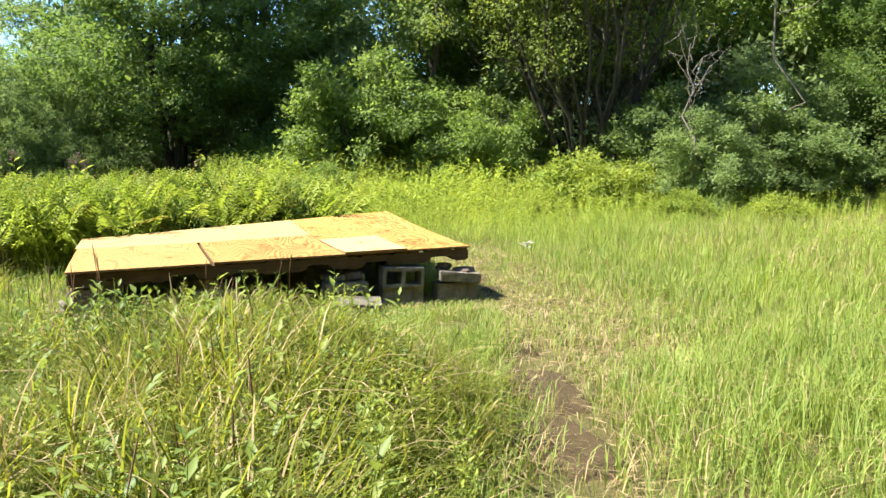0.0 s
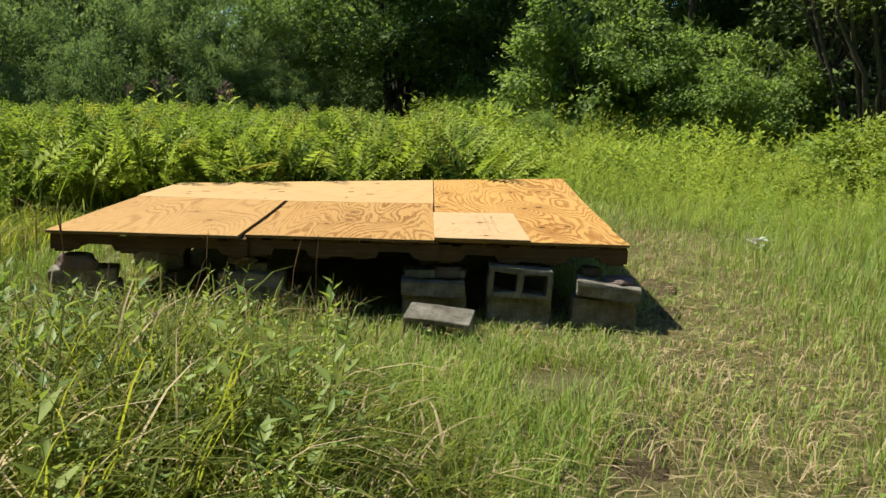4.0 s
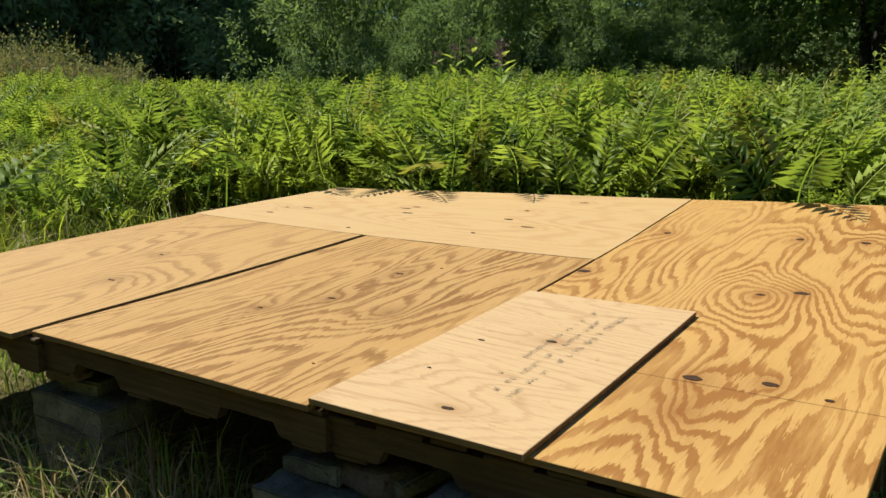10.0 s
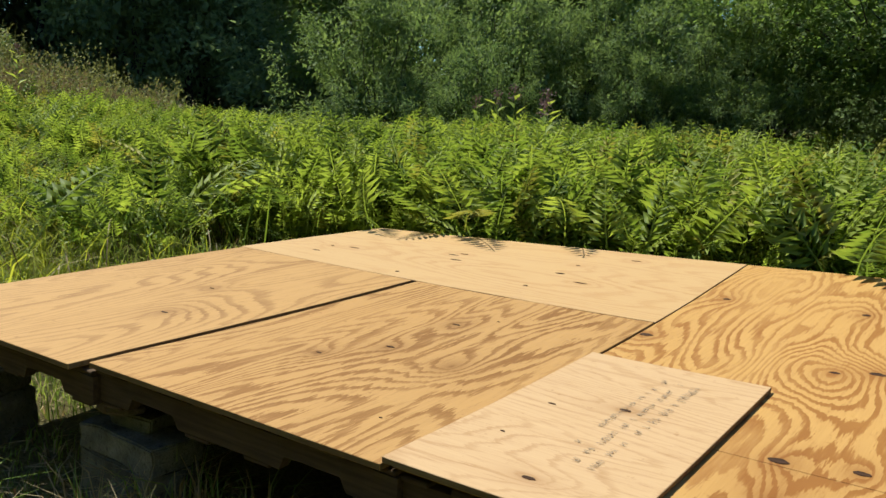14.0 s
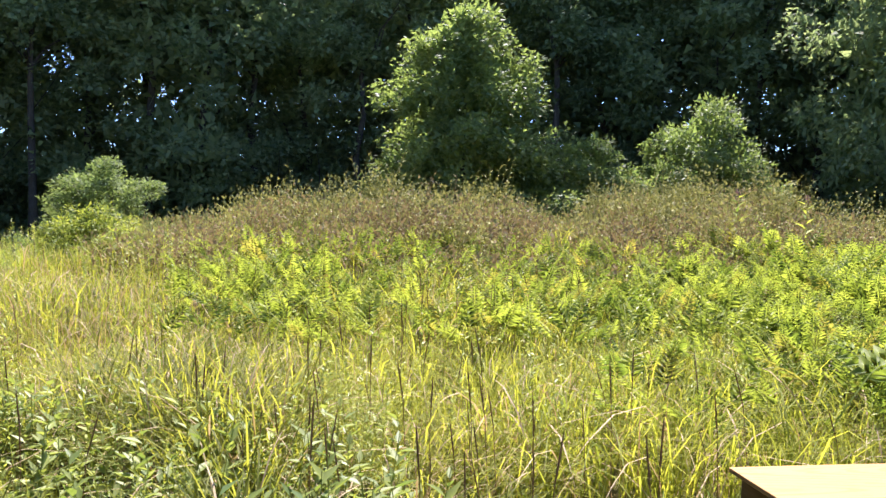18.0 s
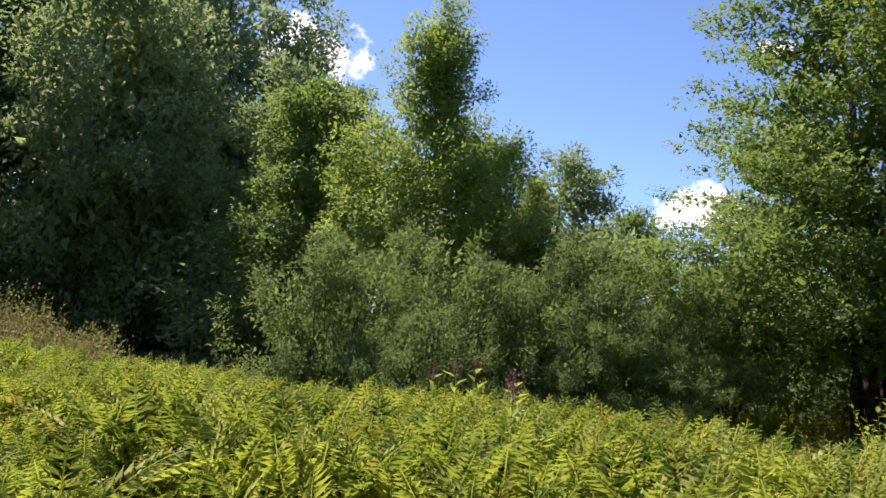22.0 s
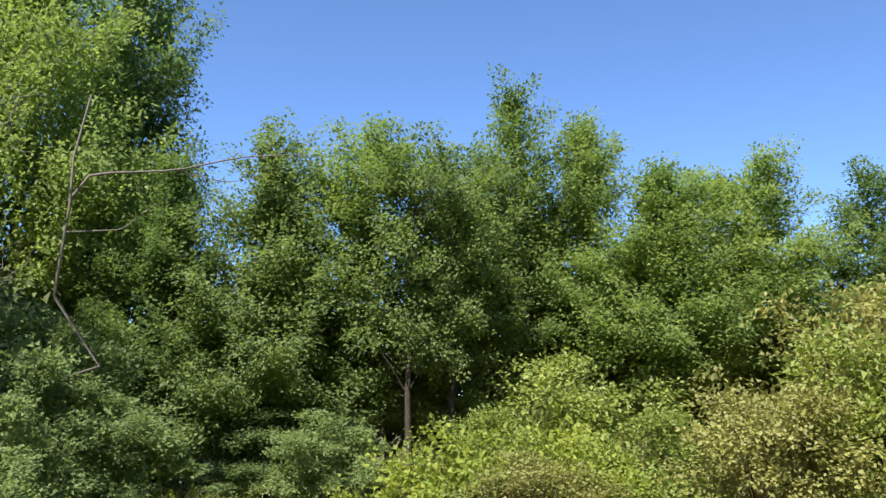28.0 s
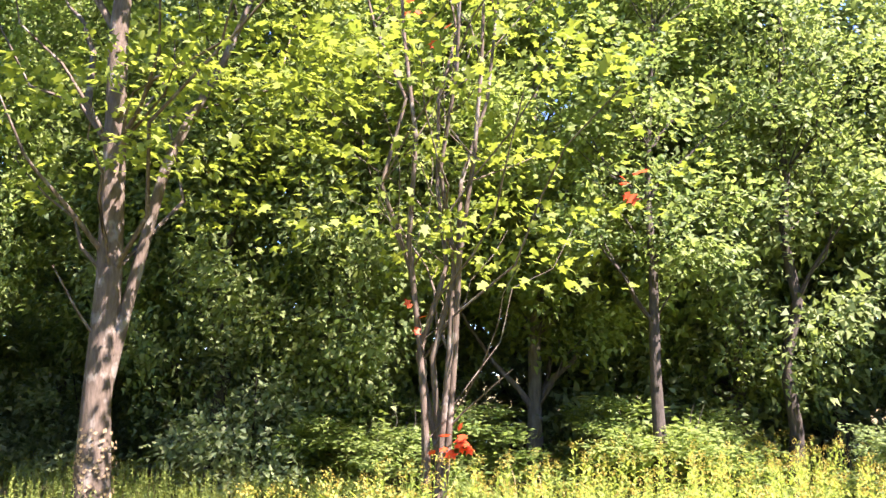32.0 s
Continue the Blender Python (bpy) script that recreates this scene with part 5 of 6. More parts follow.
def build_weeds():
    rng = np.random.default_rng(31)
    green = [weed_template(rng, 26, 0.1) for _ in range(4)]
    small = [weed_template(rng, 30, 0.085) for _ in range(4)]
    leafy = [weed_template(rng, 17, 0.19) for _ in range(5)]
    n = 40000
    x, y = rng.uniform(-13, 10, n), rng.uniform(-9, 18, n)
    slope = (x > -1.5) & (y > 1.0) & (y < 14)
    ok = weed_zone(x, y) & ~fern_zone(x, y) & (rng.random(n) < np.where(slope, 1.0, 0.25 + 0.7 * blot(x, y, 0.9, 2.5)))
    x, y, slope = x[ok], y[ok], slope[ok]
    ramp = np.clip((y - 3.8 + 0.25 * np.clip(x, 0, 6)) / 7.0, 0, 1) ** 1.2
    h = rng.uniform(0.45, 1.0, len(x)) * (0.7 + 0.5 * blot(x, y, 1.3, 9.0)) * np.where(slope, 0.24 + 1.0 * ramp, np.where(y > 8, 0.5, 0.6))
    h = np.where((x > 4.6) & (y > -3) & (y < 3.2), h * 0.7, h)
    spread_weeds("goldenrod", "tall leafy goldenrod not yet in flower", "weeds", x, y, h, leafy, [M_WEED, M_GOLD], rng, 1.1)
    # pale grass heads and a second, finer herb between the goldenrod
    x, y = rng.uniform(-1.5, 7.5, 5200), rng.uniform(1.5, 13, 5200)
    ok = weed_zone(x, y) & ~fern_zone(x, y) & (rng.random(5200) < blot(x, y, 1.1, 6.5) + 0.1)
    x, y = x[ok], y[ok]
    ramp = np.clip((y - 3.8 + 0.25 * np.clip(x, 0, 6)) / 7.0, 0, 1)
    spread_weeds("slope_herbs", "fine yellow-green herbs between the goldenrod", "herbs", x, y, rng.uniform(0.5, 1.0, len(x)) * (0.3 + 0.9 * ramp), small, [M_HERB, M_GOLD], rng, 1.2)
    # brush on the rise: two mounds of fine upright shoots, brown below and olive on top
    brush = [weed_template(rng, 17, 0.085) for _ in range(4)]
    x, y = rng.uniform(-20.5, -10, 11000), rng.uniform(-6, 10.5, 11000)
    gap = y - (1.75 + 0.28 * (-12.6 - x))
    crest = np.exp(-np.abs((x + 15.0) / 4.2) ** 3) * (0.35 + 0.65 * np.clip((y + 4.6) / 3.0, 0, 1)) * (1 - 0.75 * np.exp(-(gap / 0.45) ** 2))
    inside = (((x + 15.5) / 4.9) ** 2 + ((y - 2.2) / 7.6) ** 2 < 1) & (crest > 0.12)
    ok = inside & (rng.random(11000) < 0.3 + 0.7 * blot(x, y, 1.7, 1.5))
    x, y, crest, gap = x[ok], y[ok], crest[ok], gap[ok]
    lump = blot(x, y, 2.6, 4.0)
    h = rng.uniform(0.65, 1.1, len(x)) * crest * (0.35 + 1.25 * lump)
    olive = rng.random(len(x)) < np.where(gap > 0, 0.5 + 0.4 * np.clip(-(x + 12.6) / 2.0, 0, 1), 0.5 + 0.4 * np.clip(-(x + 13.6) / 1.5, 0, 1)) + 0.8 * (lump - 0.45)
    for m, name, label, mat in ((~olive, "brown_brush", "dense reddish-brown brush on a low rise", M_BRUSH), (olive, "olive_brush", "yellow-olive brush shoots on a low rise", M_OLIVE)):
        spread_weeds(name, label, "brush", x[m], y[m], h[m], brush, [mat, mat], rng, 1.1)
        p = Pile()
        k = rng.choice(int(m.sum()), min(1500, int(m.sum())), replace=False)
        xx, yy, hh = x[m][k], y[m][k], h[m][k]
        c = np.stack([xx, yy, rise(xx, yy) + hh * rng.uniform(0.3, 0.8, len(k))], -1)
        leaves_at(p, c, np.tile([0, 0, 1.0], (len(c), 1)), 60, 0.24, 0.06, SLIP, rng, 0, -0.4, 0.9)
        ob = new(name + "_leaves", p.mesh(name, [mat]))
        tagged(ob, label.replace("brush", "brush leaves"), "brush", kind="stuff")
    # open meadow between the rise and the willows
    x, y = rng.uniform(-19, -7.5, 3800), rng.uniform(5.5, 14, 3800)
    ok = ~fern_zone(x, y) & (((x + 15.5) / 4.3) ** 2 + ((y - 2.2) / 7.0) ** 2 > 1) & (rng.random(3800) < blot(x, y, 0.8, 2.0) + 0.45)
    x, y = x[ok], y[ok]
    spread_weeds("meadow_weeds", "open meadow of fine grassy weeds below the wood", "weeds", x, y, rng.uniform(0.3, 0.65, len(x)), brush, [M_GRASS, M_GOLD], rng, 1.2)
    # green herbs among sedge on the left and far meadow
    x, y = rng.uniform(-26, -4.3, 6500), rng.uniform(-14, 13, 6500)
    ok = (deck_gap(x, y) > 1.2) & ~fern_zone(x, y) & (((x + 16) / 4.6) ** 2 + ((y - 0.5) / 7.5) ** 2 > 0.8) & (rng.random(6500) < blot(x, y, 0.7, 4.5) + 0.2)
    x, y = x[ok], y[ok]
    spread_weeds("meadow_herbs", "yellow-green meadow herbs among sedge", "herbs", x, y, rng.uniform(0.4, 0.85, len(x)), small, [M_HERB, M_GOLD], rng)
    # herbs among the sedge in front
    x, y = rng.uniform(-6.5, -1.6, 2600), rng.uniform(-6.5, -1.2, 2600)
    ok = sedge_zone(x, y) & (from_walk(x, y) > 0.75) & (rng.random(2600) < 0.2 + blot(x, y, 1.6, 2.2))
    x, y = x[ok], y[ok]
    spread_weeds("front_herbs", "leafy green herbs among the sedge", "herbs", x, y, rng.uniform(0.3, 0.65, len(x)), small, [M_HERB, M_GOLD], rng)
    # clumps of herbs in the open grass on the far side of the track
    x, y = rng.uniform(0.6, 8.5, 2600), rng.uniform(-7.0, 3.5, 2600)
    ok = (from_walk(x, y) > 1.3) & (deck_gap(x, y) > 1.6) & (rng.random(2600) < 2.2 * blot(x, y, 2.3, 1.2) - 0.95)
    x, y = x[ok], y[ok]
    spread_weeds("grass_herbs", "clumps of leafy herbs in the meadow grass", "herbs", x, y, rng.uniform(0.16, 0.42, len(x)), small, [M_WEED, M_GOLD], rng, 1.4)
    # taller leafy weeds at the near left of the track
    x, y = rng.uniform(-5.2, -1.4, 1700), rng.uniform(-6.0, -1.3, 1700)
    ok = (from_walk(x, y) > 1.0) & (rng.random(1700) < 1.4 * blot(x, y, 1.9, 5.2) - 0.2)
    x, y = x[ok], y[ok]
    spread_weeds("leafy_weeds", "tall dark green leafy weeds beside the worn track", "weeds", x, y, rng.uniform(0.3, 0.72, len(x)), leafy, [M_KNOT, M_GOLD], rng)
    # green weeds at the foot of the wood
    x, y = rng.uniform(0.5, 9, 4200), rng.uniform(-10.5, -4.5, 4200)
    ok = (rng.random(4200) < 0.25 + 0.7 * blot(x, y, 0.9, 2.5)) & (from_walk(x, y) > 1.2)
    x, y = x[ok], y[ok]
    spread_weeds("edge_weeds", "green leafy weeds at the foot of the wood", "weeds", x, y, rng.uniform(0.25, 0.6, len(x)), green, [M_KNOT, M_GOLD], rng)
    # yellow flowering goldenrod towards the edge of the wood
    gold = [weed_template(rng, 18, 0.13, 22) for _ in range(3)]
    x, y = rng.uniform(-7, 5, 2600), rng.uniform(-14, -5.8, 2600)
    ok = (rng.random(2600) < 0.2 + blot(x, y, 0.8, 3.3)) & (x < 2.9 + 0.2 * (y + 8)) & (from_walk(x, y) > 1.4)
    x, y = x[ok], y[ok]
    spread_weeds("flowering_goldenrod", "yellow flowering goldenrod at the wood's edge", "wildflowers", x, y, rng.uniform(0.55, 0.9, len(x)), gold, [M_WEED, M_GOLD], rng)
    # dusty pink flowers standing over the ferns
    joe = weed_template(rng, 14, 0.2, 60)
    me = raw_mesh("pink_flower", joe[0], joe[1], [M_WEED, M_PINK], joe[2])
    for a, b, s in ((-3.68, 5.2, 1.38), (-3.55, 5.05, 1.3), (-3.8, 5.35, 1.3), (-4.6, 6.2, 1.42), (-4.85, 6.3, 1.36), (-5.2, 6.6, 1.3), (-12.5, 4.4, 1.2), (-12.0, 5.2, 1.2)):
        ob = new("pink_wildflower", me)
        ob.matrix_world = Matrix.LocRotScale((a, b, float(rise(np.array(a), np.array(b)))), Euler((0, 0, a * 7)), (s * 0.8, s * 0.8, s))
        tagged(ob, "tall wildflower with dusty pink heads above the ferns", "wildflower", "pink wildflowers")


build_grass()
build_stubs()
build_ferns()
build_weeds()

# ---------------------------------------------------------------- trees and shrubs
def ground_z(x, y):
    return float(rise(np.array(float(x)), np.array(float(y))))


def build_woods():
    rng = np.random.default_rng(41)
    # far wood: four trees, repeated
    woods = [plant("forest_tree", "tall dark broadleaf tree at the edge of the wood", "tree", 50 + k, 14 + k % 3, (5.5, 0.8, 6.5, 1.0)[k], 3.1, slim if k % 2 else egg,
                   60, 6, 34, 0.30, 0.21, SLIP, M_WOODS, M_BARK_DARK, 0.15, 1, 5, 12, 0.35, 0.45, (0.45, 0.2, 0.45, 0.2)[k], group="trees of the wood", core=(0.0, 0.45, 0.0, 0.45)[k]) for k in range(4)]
    spots = []
    for i in range(27):
        th = radians(45.5 + i * 3.2)
        r = rng.uniform(35.5, 39)
        spots.append((-r * math.sin(th), r * math.cos(th), rng.uniform(1.05, 1.3)))
    for i in range(18):
        th = radians(50 + i * 4.8)
        r = rng.uniform(43, 48)
        spots.append((-r * math.sin(th), r * math.cos(th), rng.uniform(1.4, 1.7)))
    for i in range(9):
        th = radians(140 + i * 8)
        r = rng.uniform(24, 28)
        spots.append((-r * math.sin(th), r * math.cos(th), rng.uniform(0.9, 1.1)))
    for i, (x, y, s) in enumerate(spots):
        k = i % 4 if i < 27 else 1 + 2 * (i % 2)
        if i < 4:
            set_at(woods[k], x, y, ground_z(x, y), i * 77, s)
        else:
            again(woods[k], x, y, ground_z(x, y), i * 77, s, rng.uniform(0.9, 1.1))
    # dark undergrowth at the foot of the wood
    low = plant("undergrowth_bush", "dark leafy undergrowth in the shade of the wood", "shrub", 60, 4.2, 0.2, 2.6, dome, 40, 5, 22, 0.3, 0.2, SLIP, M_WOODS, M_BARK_DARK, 0.05, 3, 0, 8, 0.3, 0.4, 0.1,
                splay=0.2, group="undergrowth", core=0.26)
    for i in range(26):
        th = radians(38 + i * 3.6)
        r = rng.uniform(36, 41)
        x, y, s = -r * math.sin(th), r * math.cos(th), rng.uniform(0.9, 1.3)
        if i == 0:
            set_at(low, x, y, ground_z(x, y), 0, s)
        else:
            again(low, x, y, ground_z(x, y), i * 53, s, rng.uniform(0.8, 1.2))
    for i in range(16):
        th = radians(48 + i * 5.4)
        again(low, -43.5 * math.sin(th), 43.5 * math.cos(th), 0, i * 67, 1.5, 1.1)
    shade = ((10.5, -14.0, 0.8), (6.5, -14.0, 0.8), (3.0, -15.5, 0.8), (-0.5, -17.5, 0.9), (-4.0, -18.0, 0.9), (-8.0, -18.5, 0.9), (13.5, -12.5, 0.6), (11.4, -10.2, 0.55), (12.4, -8.9, 0.6), (13.2, -7.8, 0.6), (12.9, -9.3, 0.85), (16.0, -12.0, 1.2), (13.5, -17.0, 1.2), (5.0, -17.5, 1.2), (1.0, -18.5, 1.2), (17.5, -9.0, 1.0), (9.6, -11.4, 0.5), (6.4, -10.8, 0.5), (14.5, -15.5, 0.8), (9.5, -18.0, 1.0))
    rim = ((3.0, 17.5, 1.0), (7.0, 15.0, 1.0), (11.0, 12.0, 1.0), (13.5, 10.0, 1.0), (0.0, 20.0, 1.0), (16.0, 6.5, 1.0), (20.0, 1.5, 0.9), (22.0, -4.0, 0.9), (21.0, -9.0, 0.9), (8.6, 11.0, 0.8), (6.4, 10.2, 0.8), (10.5, 9.5, 0.8), (1.9, 14.2, 0.8), (-8.0, 17.0, 0.9), (-4.5, 21.0, 1.0), (-11.5, 19.0, 1.0), (-16.0, 16.0, 1.0), (-1.5, 19.5, 0.9), (-3.4, 19.0, 0.8), (-2.4, 17.6, 0.5))
    for i, (x, y, s) in enumerate(shade + rim):
        again(low, x, y, ground_z(x, y), i * 71, s, 1.0)
    # middle trees: rounded crowns down to the ground
    mids = [plant("broadleaf_tree", "leafy green broadleaf tree", "tree", 70 + k, 8.0, (0.9, 1.6, 0.7, 2.1)[k], 2.35, (crest, slim, crest, crest)[k], 190, 11, 32, 0.15, 0.085, SLIP,
                  (M_VINE, M_MAPLE, M_DEEP, M_MAPLE)[k], M_BARK, 0.1, 1, 10, 30, 0.35, 0.35, 0.3, group="trees round the meadow", core=0.16, level=0.5, bough=(2.3, 1.1, 0.7, 0.8)) for k in range(4)]
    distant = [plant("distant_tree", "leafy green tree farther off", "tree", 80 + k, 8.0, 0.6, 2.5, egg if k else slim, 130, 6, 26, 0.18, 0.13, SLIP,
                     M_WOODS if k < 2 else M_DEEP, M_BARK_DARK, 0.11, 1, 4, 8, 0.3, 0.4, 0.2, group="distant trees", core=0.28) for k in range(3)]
    used = set()
    beyond = [
        # beyond the willow and towards the open sky
        (-19.0, 19.5, 1.05, 1.15), (-23.5, 15.5, 1.3, 1.35), (-15.0, 23.5, 1.1, 0.95), (-10.4, 14.4, 1.0, 1.04), (-24.4, 18.2, 1.15, 1.45), (-14.6, 15.7, 0.9, 1.1), (-9.0, 16.5, 0.7, 0.85), (-12.0, 24.5, 1.0, 0.95), (-11.5, 30.0, 0.95, 0.85),
        (-9.0, 37.0, 0.9, 0.75), (-6.5, 40.0, 0.9, 0.8), (-3.0, 38.0, 0.95, 0.8),
    ]
    behind = [
        # behind the maple
        (-4.2, 22.5, 1.0, 1.0), (4.5, 21.8, 0.95, 1.0), (6.5, 20.5, 0.85, 0.95),
        (9.4, 12.2, 1.0, 1.2), (7.2, 12.8, 1.0, 1.2), (0.6, 17.5, 1.1, 1.2), (3.2, 19.0, 0.8, 0.8), (8.0, 17.0, 1.25, 1.1), (12.0, 14.5, 1.2, 1.15), (5.6, 14.5, 1.0, 1.25),
    ]
    beside = [
        # along the right
        (15.6, 10.2, 1.1, 1.45), (13.0, 10.6, 1.2, 1.2), (13.4, 5.4, 0.95, 0.86), (14.6, 3.6, 0.9, 0.92), (16.6, 1.6, 0.9, 1.1), (16.8, -1.2, 0.95, 0.82), (15.6, 2.4, 0.85, 0.95),
        (18.0, -3.0, 0.95, 0.86), (19.5, -5.6, 0.95, 0.86), (17.0, -7.4, 0.8, 0.86), (23.0, -1.0, 1.0, 0.75), (24.0, -9.0, 1.0, 0.75),
        (12.8, 7.1, 0.75, 0.95), (13.8, 5.4, 0.7, 0.75), (18.3, -2.9, 0.85, 0.7),
    ]
    wood = [
        # wood on the right and behind; (-6.2, -13.9) is unseen, added to cast shade
        (10.6, -9.4, 0.8, 1.55), (8.0, -12.2, 1.1, 1.25), (11.5, -12.5, 1.0, 1.3), (13.0, -14.5, 1.2, 1.2), (6.0, -12.5, 1.2, 1.2), (-6.2, -13.9, 1.1, 1.2), (3.4, -13.5, 1.15, 1.2), (0.8, -15.5, 1.2, 1.2), (-2.5, -16.5, 1.2, 1.2),
        (7.0, -16.5, 1.3, 1.3), (2.0, -19.0, 1.3, 1.3), (-6.0, -17.5, 1.2, 1.2), (-10.0, -17.0, 1.2, 1.1), (-4.0, -21.0, 1.3, 1.2), (17.6, 0.4, 0.9, 1.05),
    ]
    for i, (x, y, s, tall) in enumerate(beyond + behind + beside + wood):
        far = math.hypot(x + 0.5, y + 1.5) > 20.5 and not (y < -12 and x > -1)
        model = distant[i % 3] if far else mids[(0, 1, 0)[i % 3]] if y < -8 else mids[i % 4]
        if model.name in used:
            again(model, x, y, ground_z(x, y), i * 61, s, tall)
        else:
            set_at(model, x, y, ground_z(x, y), i * 61, s, tall)
            used.add(model.name)


def add_limb(tree, points, r, bark):
    p = Pile()
    q = np.array(points, float)
    u = np.linspace(0, 1, 14)
    line = np.stack([np.interp(u * (len(q) - 1), np.arange(len(q)), q[:, k]) for k in range(3)], -1)
    tube(p, line, r * (1 - 0.75 * u), 7)
    part("limb", p.mesh("limb", [bark], True), tree)


def climber(tree):
    """Yellow-brown creeper and moss on the foot of a trunk."""
    rng = np.random.default_rng(5)
    n = 420
    th, z = rng.uniform(0, 6.28, n), rng.random(n) ** 1.6 * 1.0
    o = np.stack([np.cos(th), np.sin(th), 0 * th], -1)
    a, s, u = axes(np.stack([-np.sin(th), np.cos(th), rng.normal(0, 0.8, n)], -1), o)
    p = Pile()
    r = 0.165 + 0.05 * np.exp(-z * 6) + rng.uniform(0, 0.03, n)
    scatter(p, *LEAF, o * r[:, None] + np.stack([0 * z, 0 * z, z], -1), a, s, u, rng.uniform(0.03, 0.06, n))
    tagged(part("creeper", p.mesh("creeper", [M_STRAW]), tree, "yellow-brown creeper on the trunk's foot"), kind="stuff")


def dead_tree():
    root = new("dead_sapling")
    tagged(root, "bleached dead sapling with bare forked twigs", "tree")
    root.location = (6.2, 5.2, 0)
    rng = np.random.default_rng(9)
    p = Pile()
    tube(p, bent((0, 0, -0.1), (-0.05, 0.05, 3.0), 8, 0, rng), np.linspace(0.024, 0.011, 8), 6)
    part("trunk", p.mesh("trunk", [M_DEAD], True), root)
    for e, z0 in (((-0.25, 0.15, 3.3), 2.0), ((0.35, -0.5, 2.9), 2.1), ((-0.1, 0.0, 2.2), 1.4), ((-0.3, 0.2, 3.8), 2.7), ((0.2, -0.3, 4.6), 2.9), ((0.25, -0.2, 3.3), 2.2), ((0.1, -0.35, 2.6), 1.9), ((0.45, -0.4, 3.2), 2.5), ((-0.35, 0.3, 2.9), 2.3)):
        q = Pile()
        line = bent((-0.03, 0.03, z0), e, 7, 0.05, rng)
        tube(q, line, np.linspace(0.010, 0.003, 7), 5)
        for k in range(5):
            i = rng.integers(2, 7)
            tip = line[i] + rng.normal(0, 0.16, 3) + (0, 0, 0.06)
            tube(q, bent(line[i], tip, 4, 0, rng), np.linspace(0.006, 0.002, 4), 3)
        part("bare_branch", q.mesh("bare_branch", [M_DEAD], True), root)
    # a long bare bough reaching out of the leaves
    root = new("dead_bough_tree")
    tagged(root, "dead leaning stem with a long bare bough", "tree")
    root.location = (8.3, 6.2, 0)
    p = Pile()
    tube(p, bent((0, 0, -0.1), (0.1, -0.6, 5.4), 8, 0, rng), np.linspace(0.035, 0.012, 8), 6)
    part("trunk", p.mesh("trunk", [M_DEAD], True), root)
    for pts, r in (([(0.05, -0.45, 4.0), (0.1, -0.7, 4.35), (0.7, -1.5, 4.5), (1.1, -2.2, 4.75), (1.5, -2.95, 4.86)], 0.022), ([(0.7, -1.5, 4.5), (1.1, -2.0, 4.42), (1.3, -2.5, 4.5)], 0.01), ([(0.05, -0.4, 3.6), (0.5, -0.9, 3.7), (0.8, -1.2, 4.1)], 0.012)):
        add_limb(root, pts, r, M_DEAD)


def pale_plant():
    """A low plant with whitish leaves beside the worn track."""
    root = new("pale_leaved_plant")
    tagged(root, "low plant with whitish broad leaves in the grass", "plant")
    root.location = (1.81, 2.62, 0)
    rng = np.random.default_rng(15)
    for k in range(9):
        th = k * 0.75
        p = Pile()
        a, s, u = axes(np.array([[math.cos(th), math.sin(th), rng.uniform(0.3, 0.9)]]), np.array([[0, 0, 1.0]]))
        scatter(p, *LEAF, np.array([[0, 0, 0.03 + 0.012 * k]]), a, s, u, np.array([rng.uniform(0.07, 0.13)]))
        part("leaf", p.mesh("leaf", [M_PALE]), root)


